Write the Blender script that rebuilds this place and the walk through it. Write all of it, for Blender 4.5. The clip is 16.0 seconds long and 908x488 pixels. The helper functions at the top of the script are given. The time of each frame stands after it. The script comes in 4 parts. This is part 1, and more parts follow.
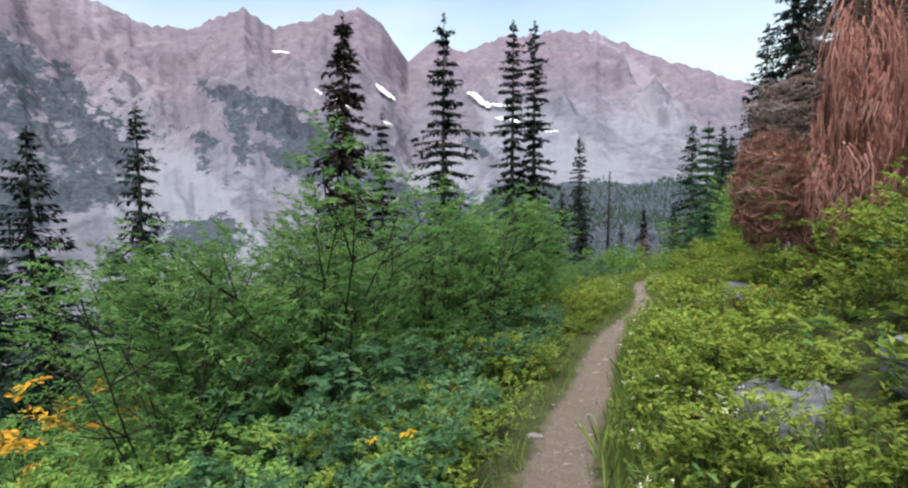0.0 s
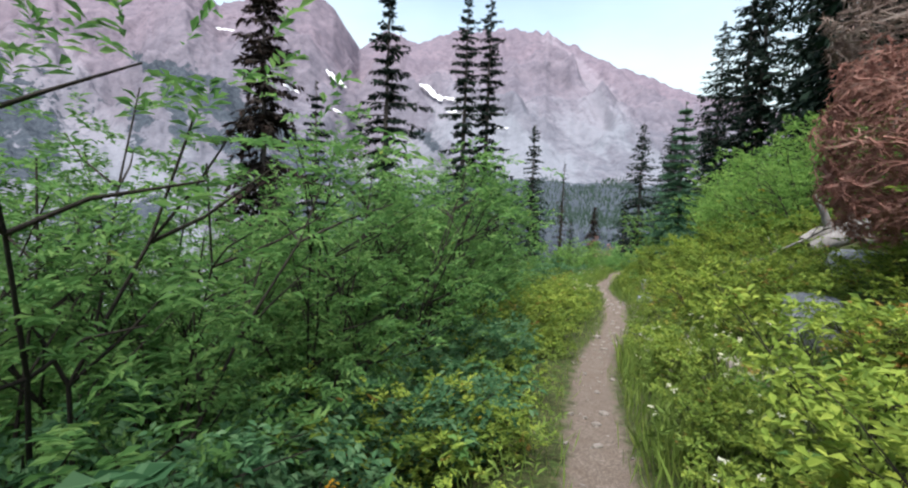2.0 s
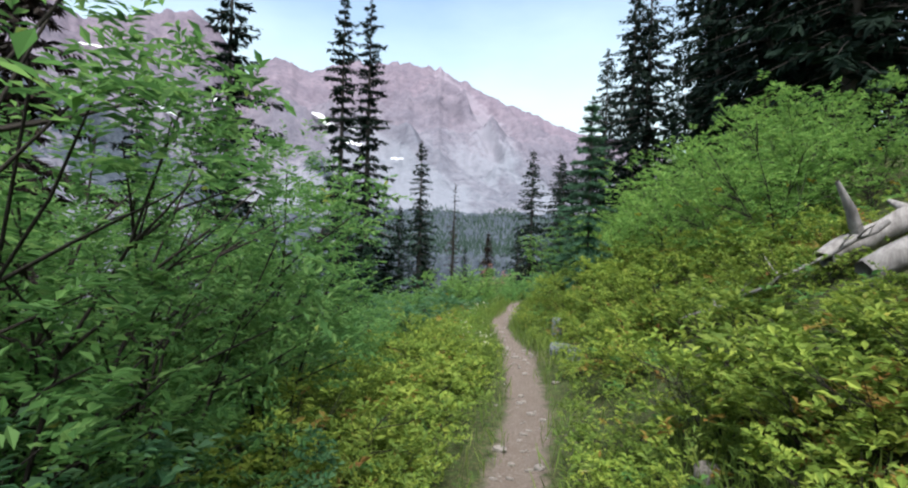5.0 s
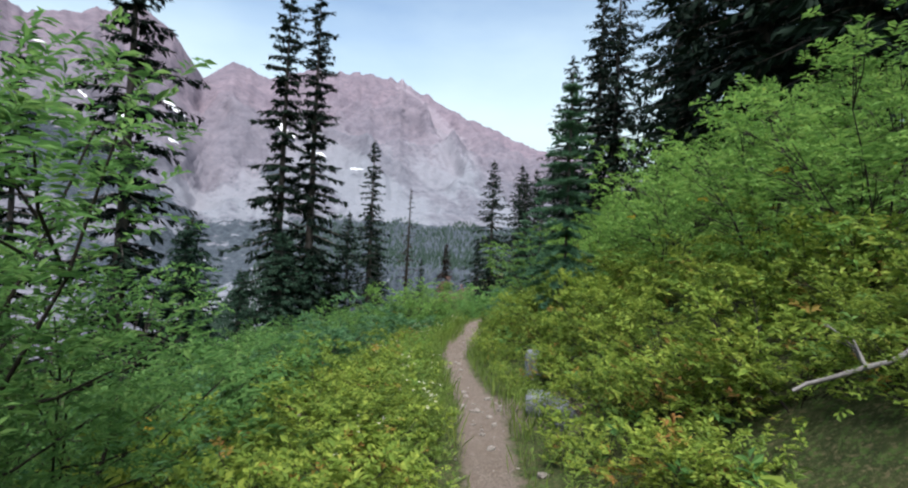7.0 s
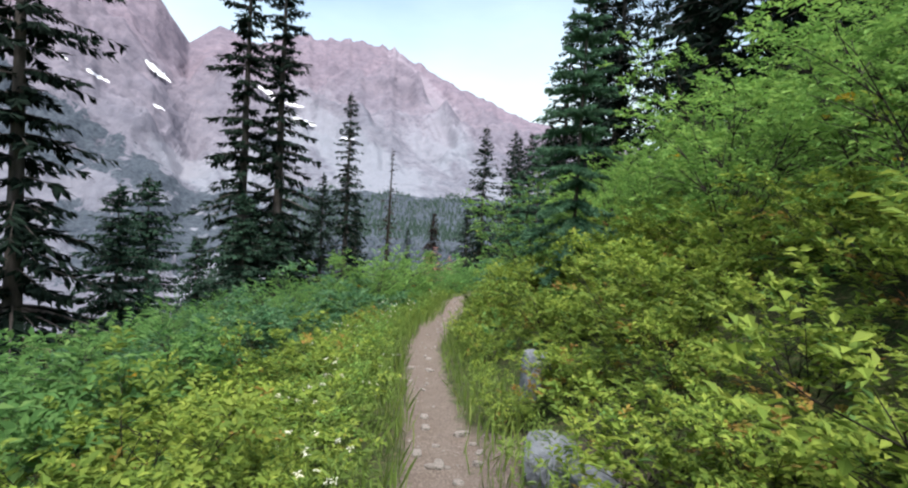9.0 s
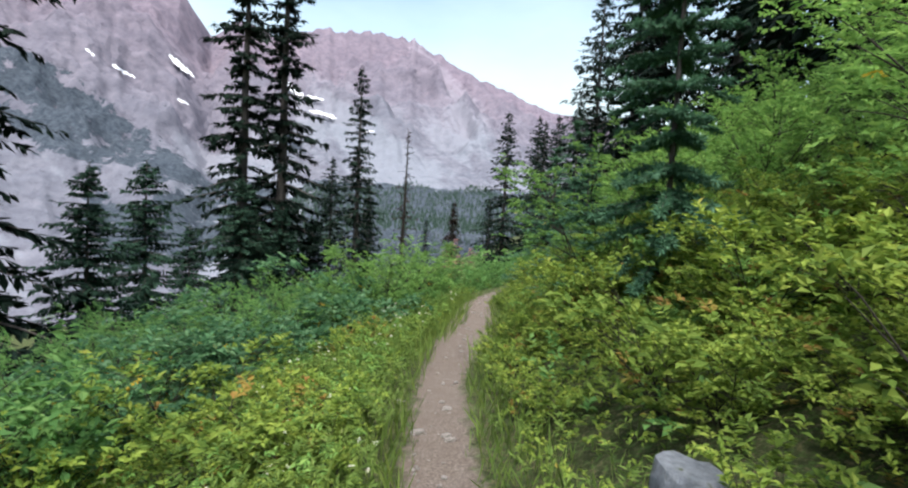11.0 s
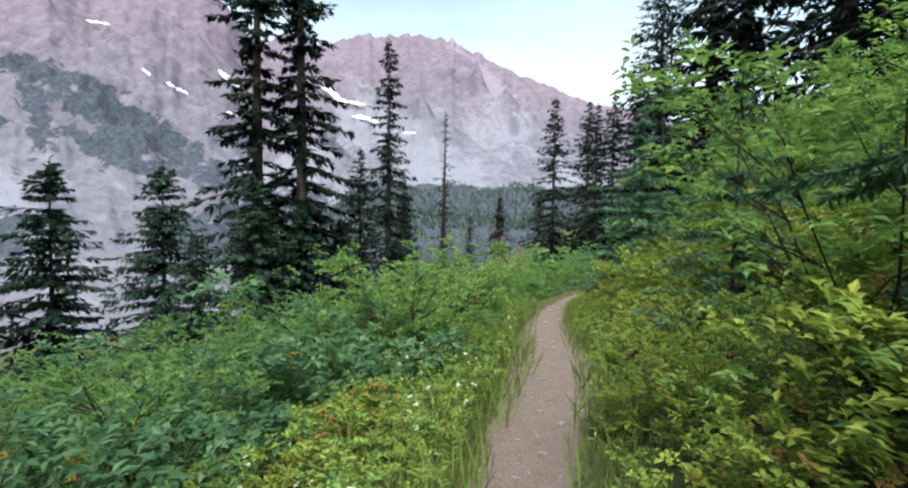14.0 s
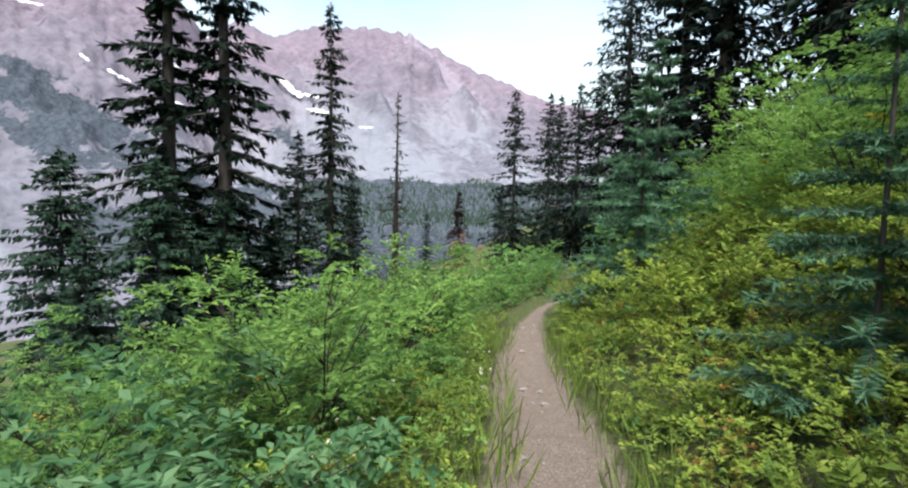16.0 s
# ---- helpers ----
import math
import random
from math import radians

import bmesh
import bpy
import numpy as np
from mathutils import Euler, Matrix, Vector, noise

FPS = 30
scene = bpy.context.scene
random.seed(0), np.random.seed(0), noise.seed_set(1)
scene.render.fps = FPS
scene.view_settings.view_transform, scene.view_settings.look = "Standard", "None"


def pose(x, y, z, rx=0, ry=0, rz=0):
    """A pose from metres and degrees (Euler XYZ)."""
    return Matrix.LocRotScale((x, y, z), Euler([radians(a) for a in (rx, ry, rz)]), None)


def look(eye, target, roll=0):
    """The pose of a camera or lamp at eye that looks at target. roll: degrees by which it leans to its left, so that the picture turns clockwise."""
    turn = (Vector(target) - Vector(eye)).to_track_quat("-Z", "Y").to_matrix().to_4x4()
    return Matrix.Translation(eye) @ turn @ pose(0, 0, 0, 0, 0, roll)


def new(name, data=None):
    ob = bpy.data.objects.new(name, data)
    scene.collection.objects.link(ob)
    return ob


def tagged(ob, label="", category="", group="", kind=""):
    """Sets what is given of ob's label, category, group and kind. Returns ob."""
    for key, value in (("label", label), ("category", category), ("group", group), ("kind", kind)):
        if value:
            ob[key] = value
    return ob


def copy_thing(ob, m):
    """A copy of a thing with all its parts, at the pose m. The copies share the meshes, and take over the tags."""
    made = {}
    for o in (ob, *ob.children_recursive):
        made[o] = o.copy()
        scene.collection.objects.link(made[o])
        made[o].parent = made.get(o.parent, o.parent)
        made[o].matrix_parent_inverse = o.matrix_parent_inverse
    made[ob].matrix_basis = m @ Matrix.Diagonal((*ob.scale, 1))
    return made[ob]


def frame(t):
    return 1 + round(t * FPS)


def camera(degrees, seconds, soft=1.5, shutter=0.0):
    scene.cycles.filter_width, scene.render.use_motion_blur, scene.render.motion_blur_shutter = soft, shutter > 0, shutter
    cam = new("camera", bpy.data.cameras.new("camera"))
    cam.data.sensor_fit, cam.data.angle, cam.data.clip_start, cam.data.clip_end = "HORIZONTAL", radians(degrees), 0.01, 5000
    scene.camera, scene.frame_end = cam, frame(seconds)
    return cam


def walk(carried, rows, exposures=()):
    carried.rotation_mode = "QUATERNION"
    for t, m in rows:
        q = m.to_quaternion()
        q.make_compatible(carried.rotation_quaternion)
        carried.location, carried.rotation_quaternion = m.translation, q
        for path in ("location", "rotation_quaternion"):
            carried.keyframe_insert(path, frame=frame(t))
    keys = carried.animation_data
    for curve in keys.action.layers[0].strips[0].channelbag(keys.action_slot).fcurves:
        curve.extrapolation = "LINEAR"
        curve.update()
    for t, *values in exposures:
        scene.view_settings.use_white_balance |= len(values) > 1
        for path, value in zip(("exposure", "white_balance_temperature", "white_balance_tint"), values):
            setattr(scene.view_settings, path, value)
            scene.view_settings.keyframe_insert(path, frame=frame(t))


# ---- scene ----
cam = camera(82.8, 16.0, soft=2.2)
METRES, EYE, TILT, LEAN, TURN = 20.0, 1.5, -4.0, 0.0, 0.0
ROWS = [
    (0.0, 0.0, 0.0, 0.0, -0.0, 0.0, 0.0),
    (0.5, 0.0027, 0.0325, -0.0034, -1.55, -0.46, -0.71),
    (1.0, 0.0041, 0.064, -0.0024, -3.01, -0.68, -1.39),
    (1.5, 0.01, 0.0998, -0.0031, -3.63, -0.22, -1.39),
    (2.0, 0.015, 0.1364, -0.0066, -5.8, -0.62, -1.85),
    (2.5, 0.0233, 0.1694, -0.0083, -8.37, -1.86, -2.23),
    (3.0, 0.035, 0.1987, -0.0066, -10.62, -1.5, -1.81),
    (3.5, 0.0455, 0.2295, -0.0041, -13.66, -0.99, -1.66),
    (4.0, 0.0611, 0.2577, -0.0042, -15.7, 0.76, -0.92),
    (6.5, 0.1165, 0.4066, -0.008, -19.66, 4.02, -1.4),
    (7.0, 0.1333, 0.4336, -0.0057, -21.81, 4.45, -1.38),
    (7.5, 0.1486, 0.463, -0.0074, -24.32, 4.34, -1.55),
    (8.0, 0.1682, 0.4932, -0.0102, -25.44, 3.26, -1.34),
    (8.5, 0.1837, 0.5185, -0.0107, -24.58, 2.1, -1.55),
    (9.0, 0.1949, 0.5479, -0.0091, -22.76, 1.39, -1.9),
    (12.0, 0.2594, 0.7159, -0.0079, -18.26, 0.23, -0.96),
    (12.5, 0.2691, 0.7404, -0.0048, -15.38, 0.89, 0.23),
    (13.0, 0.274, 0.7654, -0.0061, -14.1, 1.11, 0.13),
    (13.5, 0.2803, 0.7935, -0.0102, -14.35, 0.29, -0.2),
    (14.0, 0.288, 0.8193, -0.0064, -15.53, 0.23, 0.04),
    (14.5, 0.294, 0.8465, -0.0031, -16.88, 0.68, 0.28),
    (15.0, 0.3044, 0.8743, -0.0051, -17.74, -0.11, 0.51),
    (15.5, 0.3176, 0.9043, -0.0037, -18.85, -0.92, 0.43),
    (16.0, 0.3272, 0.9335, -0.0007, -20.2, -0.2, -0.01),
]
walk(cam, [(t, pose(0, 0, EYE, TILT, LEAN, TURN) @ pose(METRES * x, METRES * y, METRES * z, 90 + pitch, roll, yaw)) for t, x, y, z, yaw, pitch, roll in ROWS],
     exposures=[(0.0, 0.72, 6550, 10.5), (3.0, 0.92, 6400, 8), (4.2, 0.92, 6350, 7.5), (7.0, 0.67, 6400, 8), (9.0, 0.94, 6450, 9.5), (12.5, 0.86, 6300, 7.5), (14.0, 0.96, 6450, 9), (16.0, 1.08, 6550, 9.5)])

# ---- sky and sun: soft evening daylight in the shade of the ridge ----
world = bpy.data.worlds.new("sky")
scene.world = world
world.use_nodes = True
wt = world.node_tree
sky = wt.nodes.new("ShaderNodeTexSky")
sky.sky_type, sky.sun_disc = "NISHITA", False
sky.sun_elevation, sky.sun_rotation = radians(32), radians(200)
sky.altitude, sky.air_density, sky.dust_density, sky.ozone_density = 1500, 1.0, 2.0, 1.0
wt.nodes["Background"].inputs["Strength"].default_value = 0.13
# thin bright cloud drawn over the blue
w_co = wt.nodes.new("ShaderNodeTexCoord")
w_map = wt.nodes.new("ShaderNodeMapping")
w_map.inputs["Scale"].default_value = (1.0, 1.0, 2.6)
w_no = wt.nodes.new("ShaderNodeTexNoise")
w_no.inputs["Scale"].default_value, w_no.inputs["Detail"].default_value, w_no.inputs["Roughness"].default_value = 1.6, 6, 0.55
w_sep = wt.nodes.new("ShaderNodeSeparateXYZ")
w_low = wt.nodes.new("ShaderNodeMapRange")
for w_key, w_val in (("From Min", 0.2), ("From Max", 0.42), ("To Min", 0.95), ("To Max", 0.2)):
    w_low.inputs[w_key].default_value = w_val
w_ra = wt.nodes.new("ShaderNodeMath")
w_ra.operation, w_ra.use_clamp = "MULTIPLY_ADD", True
w_ra.inputs[1].default_value = 1.1
w_sub = wt.nodes.new("ShaderNodeMath")
w_sub.operation = "SUBTRACT"
w_sub.inputs[1].default_value = 0.5
w_mx = wt.nodes.new("ShaderNodeMix")
w_mx.data_type = "RGBA"
wt.links.new(w_co.outputs["Generated"], w_map.inputs["Vector"])
wt.links.new(w_map.outputs["Vector"], w_no.inputs["Vector"])
wt.links.new(w_co.outputs["Generated"], w_sep.inputs[0])
wt.links.new(w_sep.outputs["Z"], w_low.inputs["Value"])
wt.links.new(w_no.outputs["Fac"], w_sub.inputs[0])
wt.links.new(w_sub.outputs[0], w_ra.inputs[0])
wt.links.new(w_low.outputs["Result"], w_ra.inputs[2])
wt.links.new(w_ra.outputs[0], w_mx.inputs["Factor"])
wt.links.new(sky.outputs["Color"], w_mx.inputs["A"])
w_mx.inputs["B"].default_value = (4.3, 5.2, 5.6, 1)
wt.links.new(w_mx.outputs["Result"], wt.nodes["Background"].inputs["Color"])

sun = new("sun", bpy.data.lights.new("sun", "SUN"))
sun.data.energy, sun.data.angle, sun.data.color = 5.0, radians(36), (1.0, 0.97, 0.92)
sun.matrix_world = look((0, 0, 0), (0.13, 0.36, -1.0))


# ---- materials ----
def rgb(c):
    return (*c, 1)


class Mat:
    """A node material with a few short helpers."""

    def __init__(self, name, rough=0.8, spec=0.3):
        self.m = bpy.data.materials.new(name)
        self.m.use_nodes = True
        self.t = self.m.node_tree
        self.b = self.t.nodes["Principled BSDF"]
        self.b.inputs["Roughness"].default_value = rough
        self.b.inputs["Specular IOR Level"].default_value = spec

    def node(self, kind, **values):
        n = self.t.nodes.new(kind)
        for k, v in values.items():
            n.inputs[k].default_value = v
        return n

    def link(self, a, b):
        self.t.links.new(a, b)

    def noise(self, scale, detail=4, rough=0.6, vector=None):
        n = self.node("ShaderNodeTexNoise", Scale=scale, Detail=detail, Roughness=rough)
        if vector is None:
            vector = self.position()
        self.link(vector, n.inputs["Vector"])
        return n.outputs["Fac"]

    def position(self):
        return self.node("ShaderNodeNewGeometry").outputs["Position"]

    def ramp(self, fac, stops):
        r = self.node("ShaderNodeValToRGB")
        e = r.color_ramp.elements
        while len(e) < len(stops):
            e.new(0.5)
        for el, (p, c) in zip(e, stops):
            el.position, el.color = p, rgb(c)
        self.link(fac, r.inputs["Fac"])
        return r.outputs["Color"]

    def mix(self, fac, a, b, blend="MIX"):
        n = self.node("ShaderNodeMix")
        n.data_type, n.blend_type = "RGBA", blend
        for s, v in (("Factor", fac), ("A", a), ("B", b)):
            sock = [i for i in n.inputs if i.name == s and i.type == ("VALUE" if s == "Factor" else "RGBA")][0]
            if isinstance(v, (int, float)):
                sock.default_value = v
            elif isinstance(v, tuple):
                sock.default_value = rgb(v)
            else:
                self.link(v, sock)
        return [o for o in n.outputs if o.type == "RGBA"][0]

    def maths(self, op, a, b=0.0):
        n = self.node("ShaderNodeMath")
        n.operation = op
        for i, v in enumerate((a, b)):
            if isinstance(v, (int, float)):
                n.inputs[i].default_value = v
            else:
                self.link(v, n.inputs[i])
        return n.outputs[0]

    def colour(self, c):
        self.link(c, self.b.inputs["Base Color"])

    def bump(self, h, strength=0.5, distance=0.02):
        n = self.node("ShaderNodeBump", Strength=strength, Distance=distance)
        self.link(h, n.inputs["Height"])
        self.link(n.outputs["Normal"], self.b.inputs["Normal"])


def leaf_material(name, stops, through_light=0.3, rough=0.68, patch=None, spec=0.16):
    """Leaves: colour varies leaf by leaf, spray by spray and over larger patches; light shines through in part."""
    k = Mat(name, rough, spec)
    g = k.node("ShaderNodeNewGeometry")
    spray = k.maths("MULTIPLY", k.maths("SUBTRACT", k.noise(3.2, 3), 0.28), 1.1)
    c = k.ramp(k.maths("ADD", k.maths("MULTIPLY", g.outputs["Random Per Island"], 0.56), spray), stops)
    n = k.noise(0.55, 3)
    c = k.mix(k.maths("MULTIPLY", n, 0.4), c, patch or tuple(v * 0.45 for v in stops[len(stops) // 2][1]))
    o = k.node("ShaderNodeObjectInfo")
    c = k.mix(1.0, c, k.ramp(o.outputs["Random"], [(0, (0.72, 0.74, 0.7)), (1, (1.2, 1.15, 1.05))]), "MULTIPLY")
    k.colour(c)
    tr = k.node("ShaderNodeBsdfTranslucent")
    k.link(c, tr.inputs["Color"])
    mx = k.node("ShaderNodeMixShader", Fac=through_light)
    k.link(k.b.outputs[0], mx.inputs[1])
    k.link(tr.outputs[0], mx.inputs[2])
    k.link(mx.outputs[0], k.t.nodes["Material Output"].inputs["Surface"])
    return k.m


M_GREEN = leaf_material("shrub_leaf", [(0, (0.035, 0.105, 0.034)), (0.5, (0.105, 0.24, 0.072)), (0.93, (0.24, 0.39, 0.13)), (1, (0.32, 0.34, 0.06))], 0.52)
M_FRESH = leaf_material("fresh_leaf", [(0, (0.06, 0.155, 0.04)), (0.5, (0.16, 0.31, 0.08)), (0.95, (0.30, 0.46, 0.125)), (1, (0.38, 0.36, 0.06))], 0.45)
M_BLUE = leaf_material("blue_green_leaf", [(0, (0.03, 0.092, 0.046)), (0.5, (0.085, 0.20, 0.096)), (1, (0.225, 0.365, 0.205))], 0.52)
M_LIME = leaf_material("huckleberry_leaf", [(0, (0.045, 0.105, 0.022)), (0.45, (0.16, 0.25, 0.045)), (0.9, (0.33, 0.40, 0.08)), (1, (0.35, 0.21, 0.06))], 0.42)
M_RUST = leaf_material("autumn_leaf", [(0, (0.18, 0.19, 0.035)), (0.5, (0.28, 0.21, 0.05)), (0.85, (0.31, 0.16, 0.06)), (1, (0.22, 0.08, 0.045))], 0.35)
M_ORANGE = leaf_material("orange_leaf", [(0, (0.45, 0.17, 0.03)), (0.5, (0.58, 0.32, 0.03)), (0.8, (0.55, 0.40, 0.05)), (1, (0.5, 0.12, 0.05))])
M_YELLOW = leaf_material("yellow_leaf", [(0, (0.45, 0.30, 0.03)), (1, (0.55, 0.42, 0.05))])
M_GRASS = leaf_material("grass_blade", [(0, (0.07, 0.13, 0.03)), (0.6, (0.16, 0.25, 0.055)), (0.92, (0.25, 0.31, 0.08)), (1, (0.40, 0.37, 0.18))])
M_WHITE = leaf_material("white_petal", [(0, (0.62, 0.62, 0.50)), (1, (0.8, 0.8, 0.7))])
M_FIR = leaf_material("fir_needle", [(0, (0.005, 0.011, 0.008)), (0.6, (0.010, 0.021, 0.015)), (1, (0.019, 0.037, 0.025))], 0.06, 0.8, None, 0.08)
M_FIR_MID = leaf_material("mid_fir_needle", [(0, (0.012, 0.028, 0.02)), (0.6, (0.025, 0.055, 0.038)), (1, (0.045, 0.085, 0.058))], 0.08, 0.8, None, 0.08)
M_FIR_NEAR = leaf_material("young_fir_needle", [(0, (0.03, 0.085, 0.055)), (0.5, (0.072, 0.165, 0.10)), (1, (0.16, 0.29, 0.18))], 0.3, 0.7, None, 0.15)
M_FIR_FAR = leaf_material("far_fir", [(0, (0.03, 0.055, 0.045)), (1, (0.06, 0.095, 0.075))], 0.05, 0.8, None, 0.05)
M_FIR_RED = leaf_material("dead_needle", [(0, (0.15, 0.06, 0.05)), (0.4, (0.30, 0.135, 0.115)), (0.75, (0.42, 0.215, 0.19)), (1, (0.48, 0.34, 0.30))], 0.15, 0.85)
M_TWIG = leaf_material("dead_twig", [(0, (0.13, 0.08, 0.075)), (0.5, (0.22, 0.16, 0.15)), (1, (0.36, 0.31, 0.30))], 0.05, 0.85)
M_FIR_BROWN = leaf_material("browning_needle", [(0, (0.014, 0.014, 0.012)), (0.6, (0.028, 0.02, 0.018)), (1, (0.05, 0.03, 0.026))], 0.06, 0.8, None, 0.08)


def bark_material(name, dark, pale, scale=9.0):
    k = Mat(name, 0.9, 0.15)
    mp = k.node("ShaderNodeMapping")
    mp.inputs["Scale"].default_value = (1, 1, 0.25)
    k.link(k.position(), mp.inputs["Vector"])
    n = k.noise(scale, 6, 0.7, mp.outputs["Vector"])
    m = k.noise(1.3, 3)
    c = k.ramp(n, [(0.3, dark), (0.7, pale)])
    k.colour(k.mix(k.maths("MULTIPLY", m, 0.6), c, tuple(v * 0.5 for v in dark)))
    k.bump(n, 0.7, 0.03)
    return k.m


M_BARK = bark_material("fir_bark", (0.05, 0.042, 0.038), (0.14, 0.12, 0.11))
M_STEM = bark_material("shrub_bark", (0.02, 0.017, 0.014), (0.06, 0.05, 0.042), 30)
M_DEADWOOD = bark_material("weathered_wood", (0.13, 0.115, 0.11), (0.44, 0.41, 0.40), 12)


def stone_material(name, dark, pale):
    k = Mat(name, 0.85, 0.25)
    co = k.node("ShaderNodeTexCoord").outputs["Object"]
    n = k.noise(5, 8, 0.65, co)
    f = k.noise(40, 4, 0.6, co)
    c = k.ramp(n, [(0.32, dark), (0.68, pale)])
    c = k.mix(k.maths("MULTIPLY", f, 0.5), c, tuple(v * 0.55 for v in pale))
    l = k.ramp(k.noise(2.2, 4, 0.6, co), [(0.56, (0, 0, 0)), (0.64, (1, 1, 1))])
    k.colour(k.mix(l, c, (0.10, 0.11, 0.08)))
    k.bump(k.maths("ADD", n, k.maths("MULTIPLY", f, 0.3)), 0.8, 0.04)
    return k.m


M_STONE = stone_material("granite", (0.11, 0.12, 0.142), (0.27, 0.285, 0.32))
M_PEBBLE = stone_material("trail_stone", (0.20, 0.17, 0.155), (0.44, 0.39, 0.36))


def ground_material():
    """Bare trodden earth where the sheet's 'trail' value says so, leaf litter and moss elsewhere, forest far off."""
    k = Mat("earth", 0.95, 0.1)
    a = k.node("ShaderNodeAttribute")
    a.attribute_name = "trail"
    fine, mid, big = k.noise(60, 6, 0.7), k.noise(7, 5), k.noise(0.6, 4)
    earth = k.ramp(fine, [(0.3, (0.066, 0.051, 0.044)), (0.52, (0.158, 0.126, 0.109)), (0.72, (0.31, 0.265, 0.24))])
    earth = k.mix(k.ramp(mid, [(0.4, (0, 0, 0)), (0.7, (0.55, 0.55, 0.55))]), earth, (0.12, 0.09, 0.072))
    litter = k.ramp(mid, [(0.3, (0.022, 0.02, 0.012)), (0.55, (0.045, 0.05, 0.02)), (0.75, (0.085, 0.075, 0.04))])
    litter = k.mix(k.maths("MULTIPLY", big, 0.7), litter, (0.035, 0.06, 0.02))
    scraps = k.noise(32, 5, 0.75)
    litter = k.mix(k.ramp(scraps, [(0.5, (0, 0, 0)), (0.62, (0.85, 0.85, 0.85))]), litter, (0.13, 0.11, 0.06))
    litter = k.mix(k.ramp(k.noise(19, 4, 0.7), [(0.52, (0, 0, 0)), (0.62, (0.8, 0.8, 0.8))]), litter, (0.07, 0.12, 0.03))
    edge = k.maths("ADD", a.outputs["Fac"], k.maths("MULTIPLY", k.maths("SUBTRACT", mid, 0.5), 0.7))
    k.colour(k.mix(k.ramp(edge, [(0.38, (0, 0, 0)), (0.6, (1, 1, 1))]), litter, earth))
    k.bump(k.maths("ADD", fine, k.maths("MULTIPLY", mid, 1.5)), 0.8, 0.03)
    return k.m


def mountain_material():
    """Pinkish grey rock tinted with evening glow, pale scree in runnels, dark stunted wood where the sheet's 'wood'
    value says so.
    """
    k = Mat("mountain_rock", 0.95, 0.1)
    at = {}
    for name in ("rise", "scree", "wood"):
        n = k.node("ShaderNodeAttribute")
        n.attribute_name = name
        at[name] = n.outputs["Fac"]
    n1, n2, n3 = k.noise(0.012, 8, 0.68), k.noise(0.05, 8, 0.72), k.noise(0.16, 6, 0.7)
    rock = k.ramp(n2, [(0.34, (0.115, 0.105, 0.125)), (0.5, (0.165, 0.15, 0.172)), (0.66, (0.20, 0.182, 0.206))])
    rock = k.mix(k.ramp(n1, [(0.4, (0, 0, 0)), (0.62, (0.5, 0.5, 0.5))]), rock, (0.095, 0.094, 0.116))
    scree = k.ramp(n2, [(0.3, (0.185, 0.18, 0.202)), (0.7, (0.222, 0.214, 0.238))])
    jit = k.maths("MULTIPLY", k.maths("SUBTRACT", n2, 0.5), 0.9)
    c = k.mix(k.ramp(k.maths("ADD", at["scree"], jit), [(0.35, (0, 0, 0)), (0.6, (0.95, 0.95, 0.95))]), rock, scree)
    # evening glow put into the colour: pinker towards the crest, bluer below
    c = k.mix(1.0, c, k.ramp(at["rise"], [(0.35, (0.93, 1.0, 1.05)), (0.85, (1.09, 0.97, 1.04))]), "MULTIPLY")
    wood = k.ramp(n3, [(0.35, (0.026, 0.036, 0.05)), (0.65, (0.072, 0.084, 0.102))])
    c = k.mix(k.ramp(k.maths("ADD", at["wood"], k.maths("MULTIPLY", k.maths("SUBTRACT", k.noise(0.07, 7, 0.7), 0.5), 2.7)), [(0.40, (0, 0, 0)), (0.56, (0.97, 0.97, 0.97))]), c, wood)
    k.colour(c)
    k.bump(k.maths("ADD", n2, k.maths("MULTIPLY", n1, 3.0)), 0.55, 10.0)
    return k.m


M_GROUND = ground_material()
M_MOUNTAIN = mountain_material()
M_SNOW = Mat("old_snow", 0.7, 0.3)
M_SNOW.colour(M_SNOW.ramp(M_SNOW.noise(0.05, 5), [(0.3, (0.68, 0.68, 0.72)), (0.7, (0.88, 0.88, 0.9))]))
M_SNOW = M_SNOW.m

# ---- mesh helpers ----
rng = np.random.default_rng(7)


def mesh_of(name, chunks, material, smooth=False):
    """One mesh out of (vertices, faces) arrays, whose faces are all triangles or all quads."""
    me = bpy.data.meshes.new(name)
    vs, fs, base = [], [], 0
    for v, f in chunks:
        v, f = np.asarray(v, float).reshape(-1, 3), np.asarray(f, int)
        if f.shape[1] == 4:
            f = np.concatenate((f[:, [0, 1, 2]], f[:, [0, 2, 3]]))
        vs.append(v)
        fs.append(f + base)
        base += len(v)
    v, f = np.concatenate(vs), np.concatenate(fs)
    me.vertices.add(len(v))
    me.vertices.foreach_set("co", v.ravel())
    me.loops.add(f.size)
    me.loops.foreach_set("vertex_index", f.ravel())
    me.polygons.add(len(f))
    me.polygons.foreach_set("loop_start", np.arange(0, f.size, 3))
    me.polygons.foreach_set("use_smooth", np.full(len(f), smooth))
    me.update(calc_edges=True)
    me.materials.append(material)
    return me


def part(name, mesh, parent=None, label=""):
    ob = new(name, mesh)
    ob.parent = parent
    return tagged(ob, label)


def unit(v):
    return v / np.maximum(np.linalg.norm(v, axis=-1, keepdims=True), 1e-9)


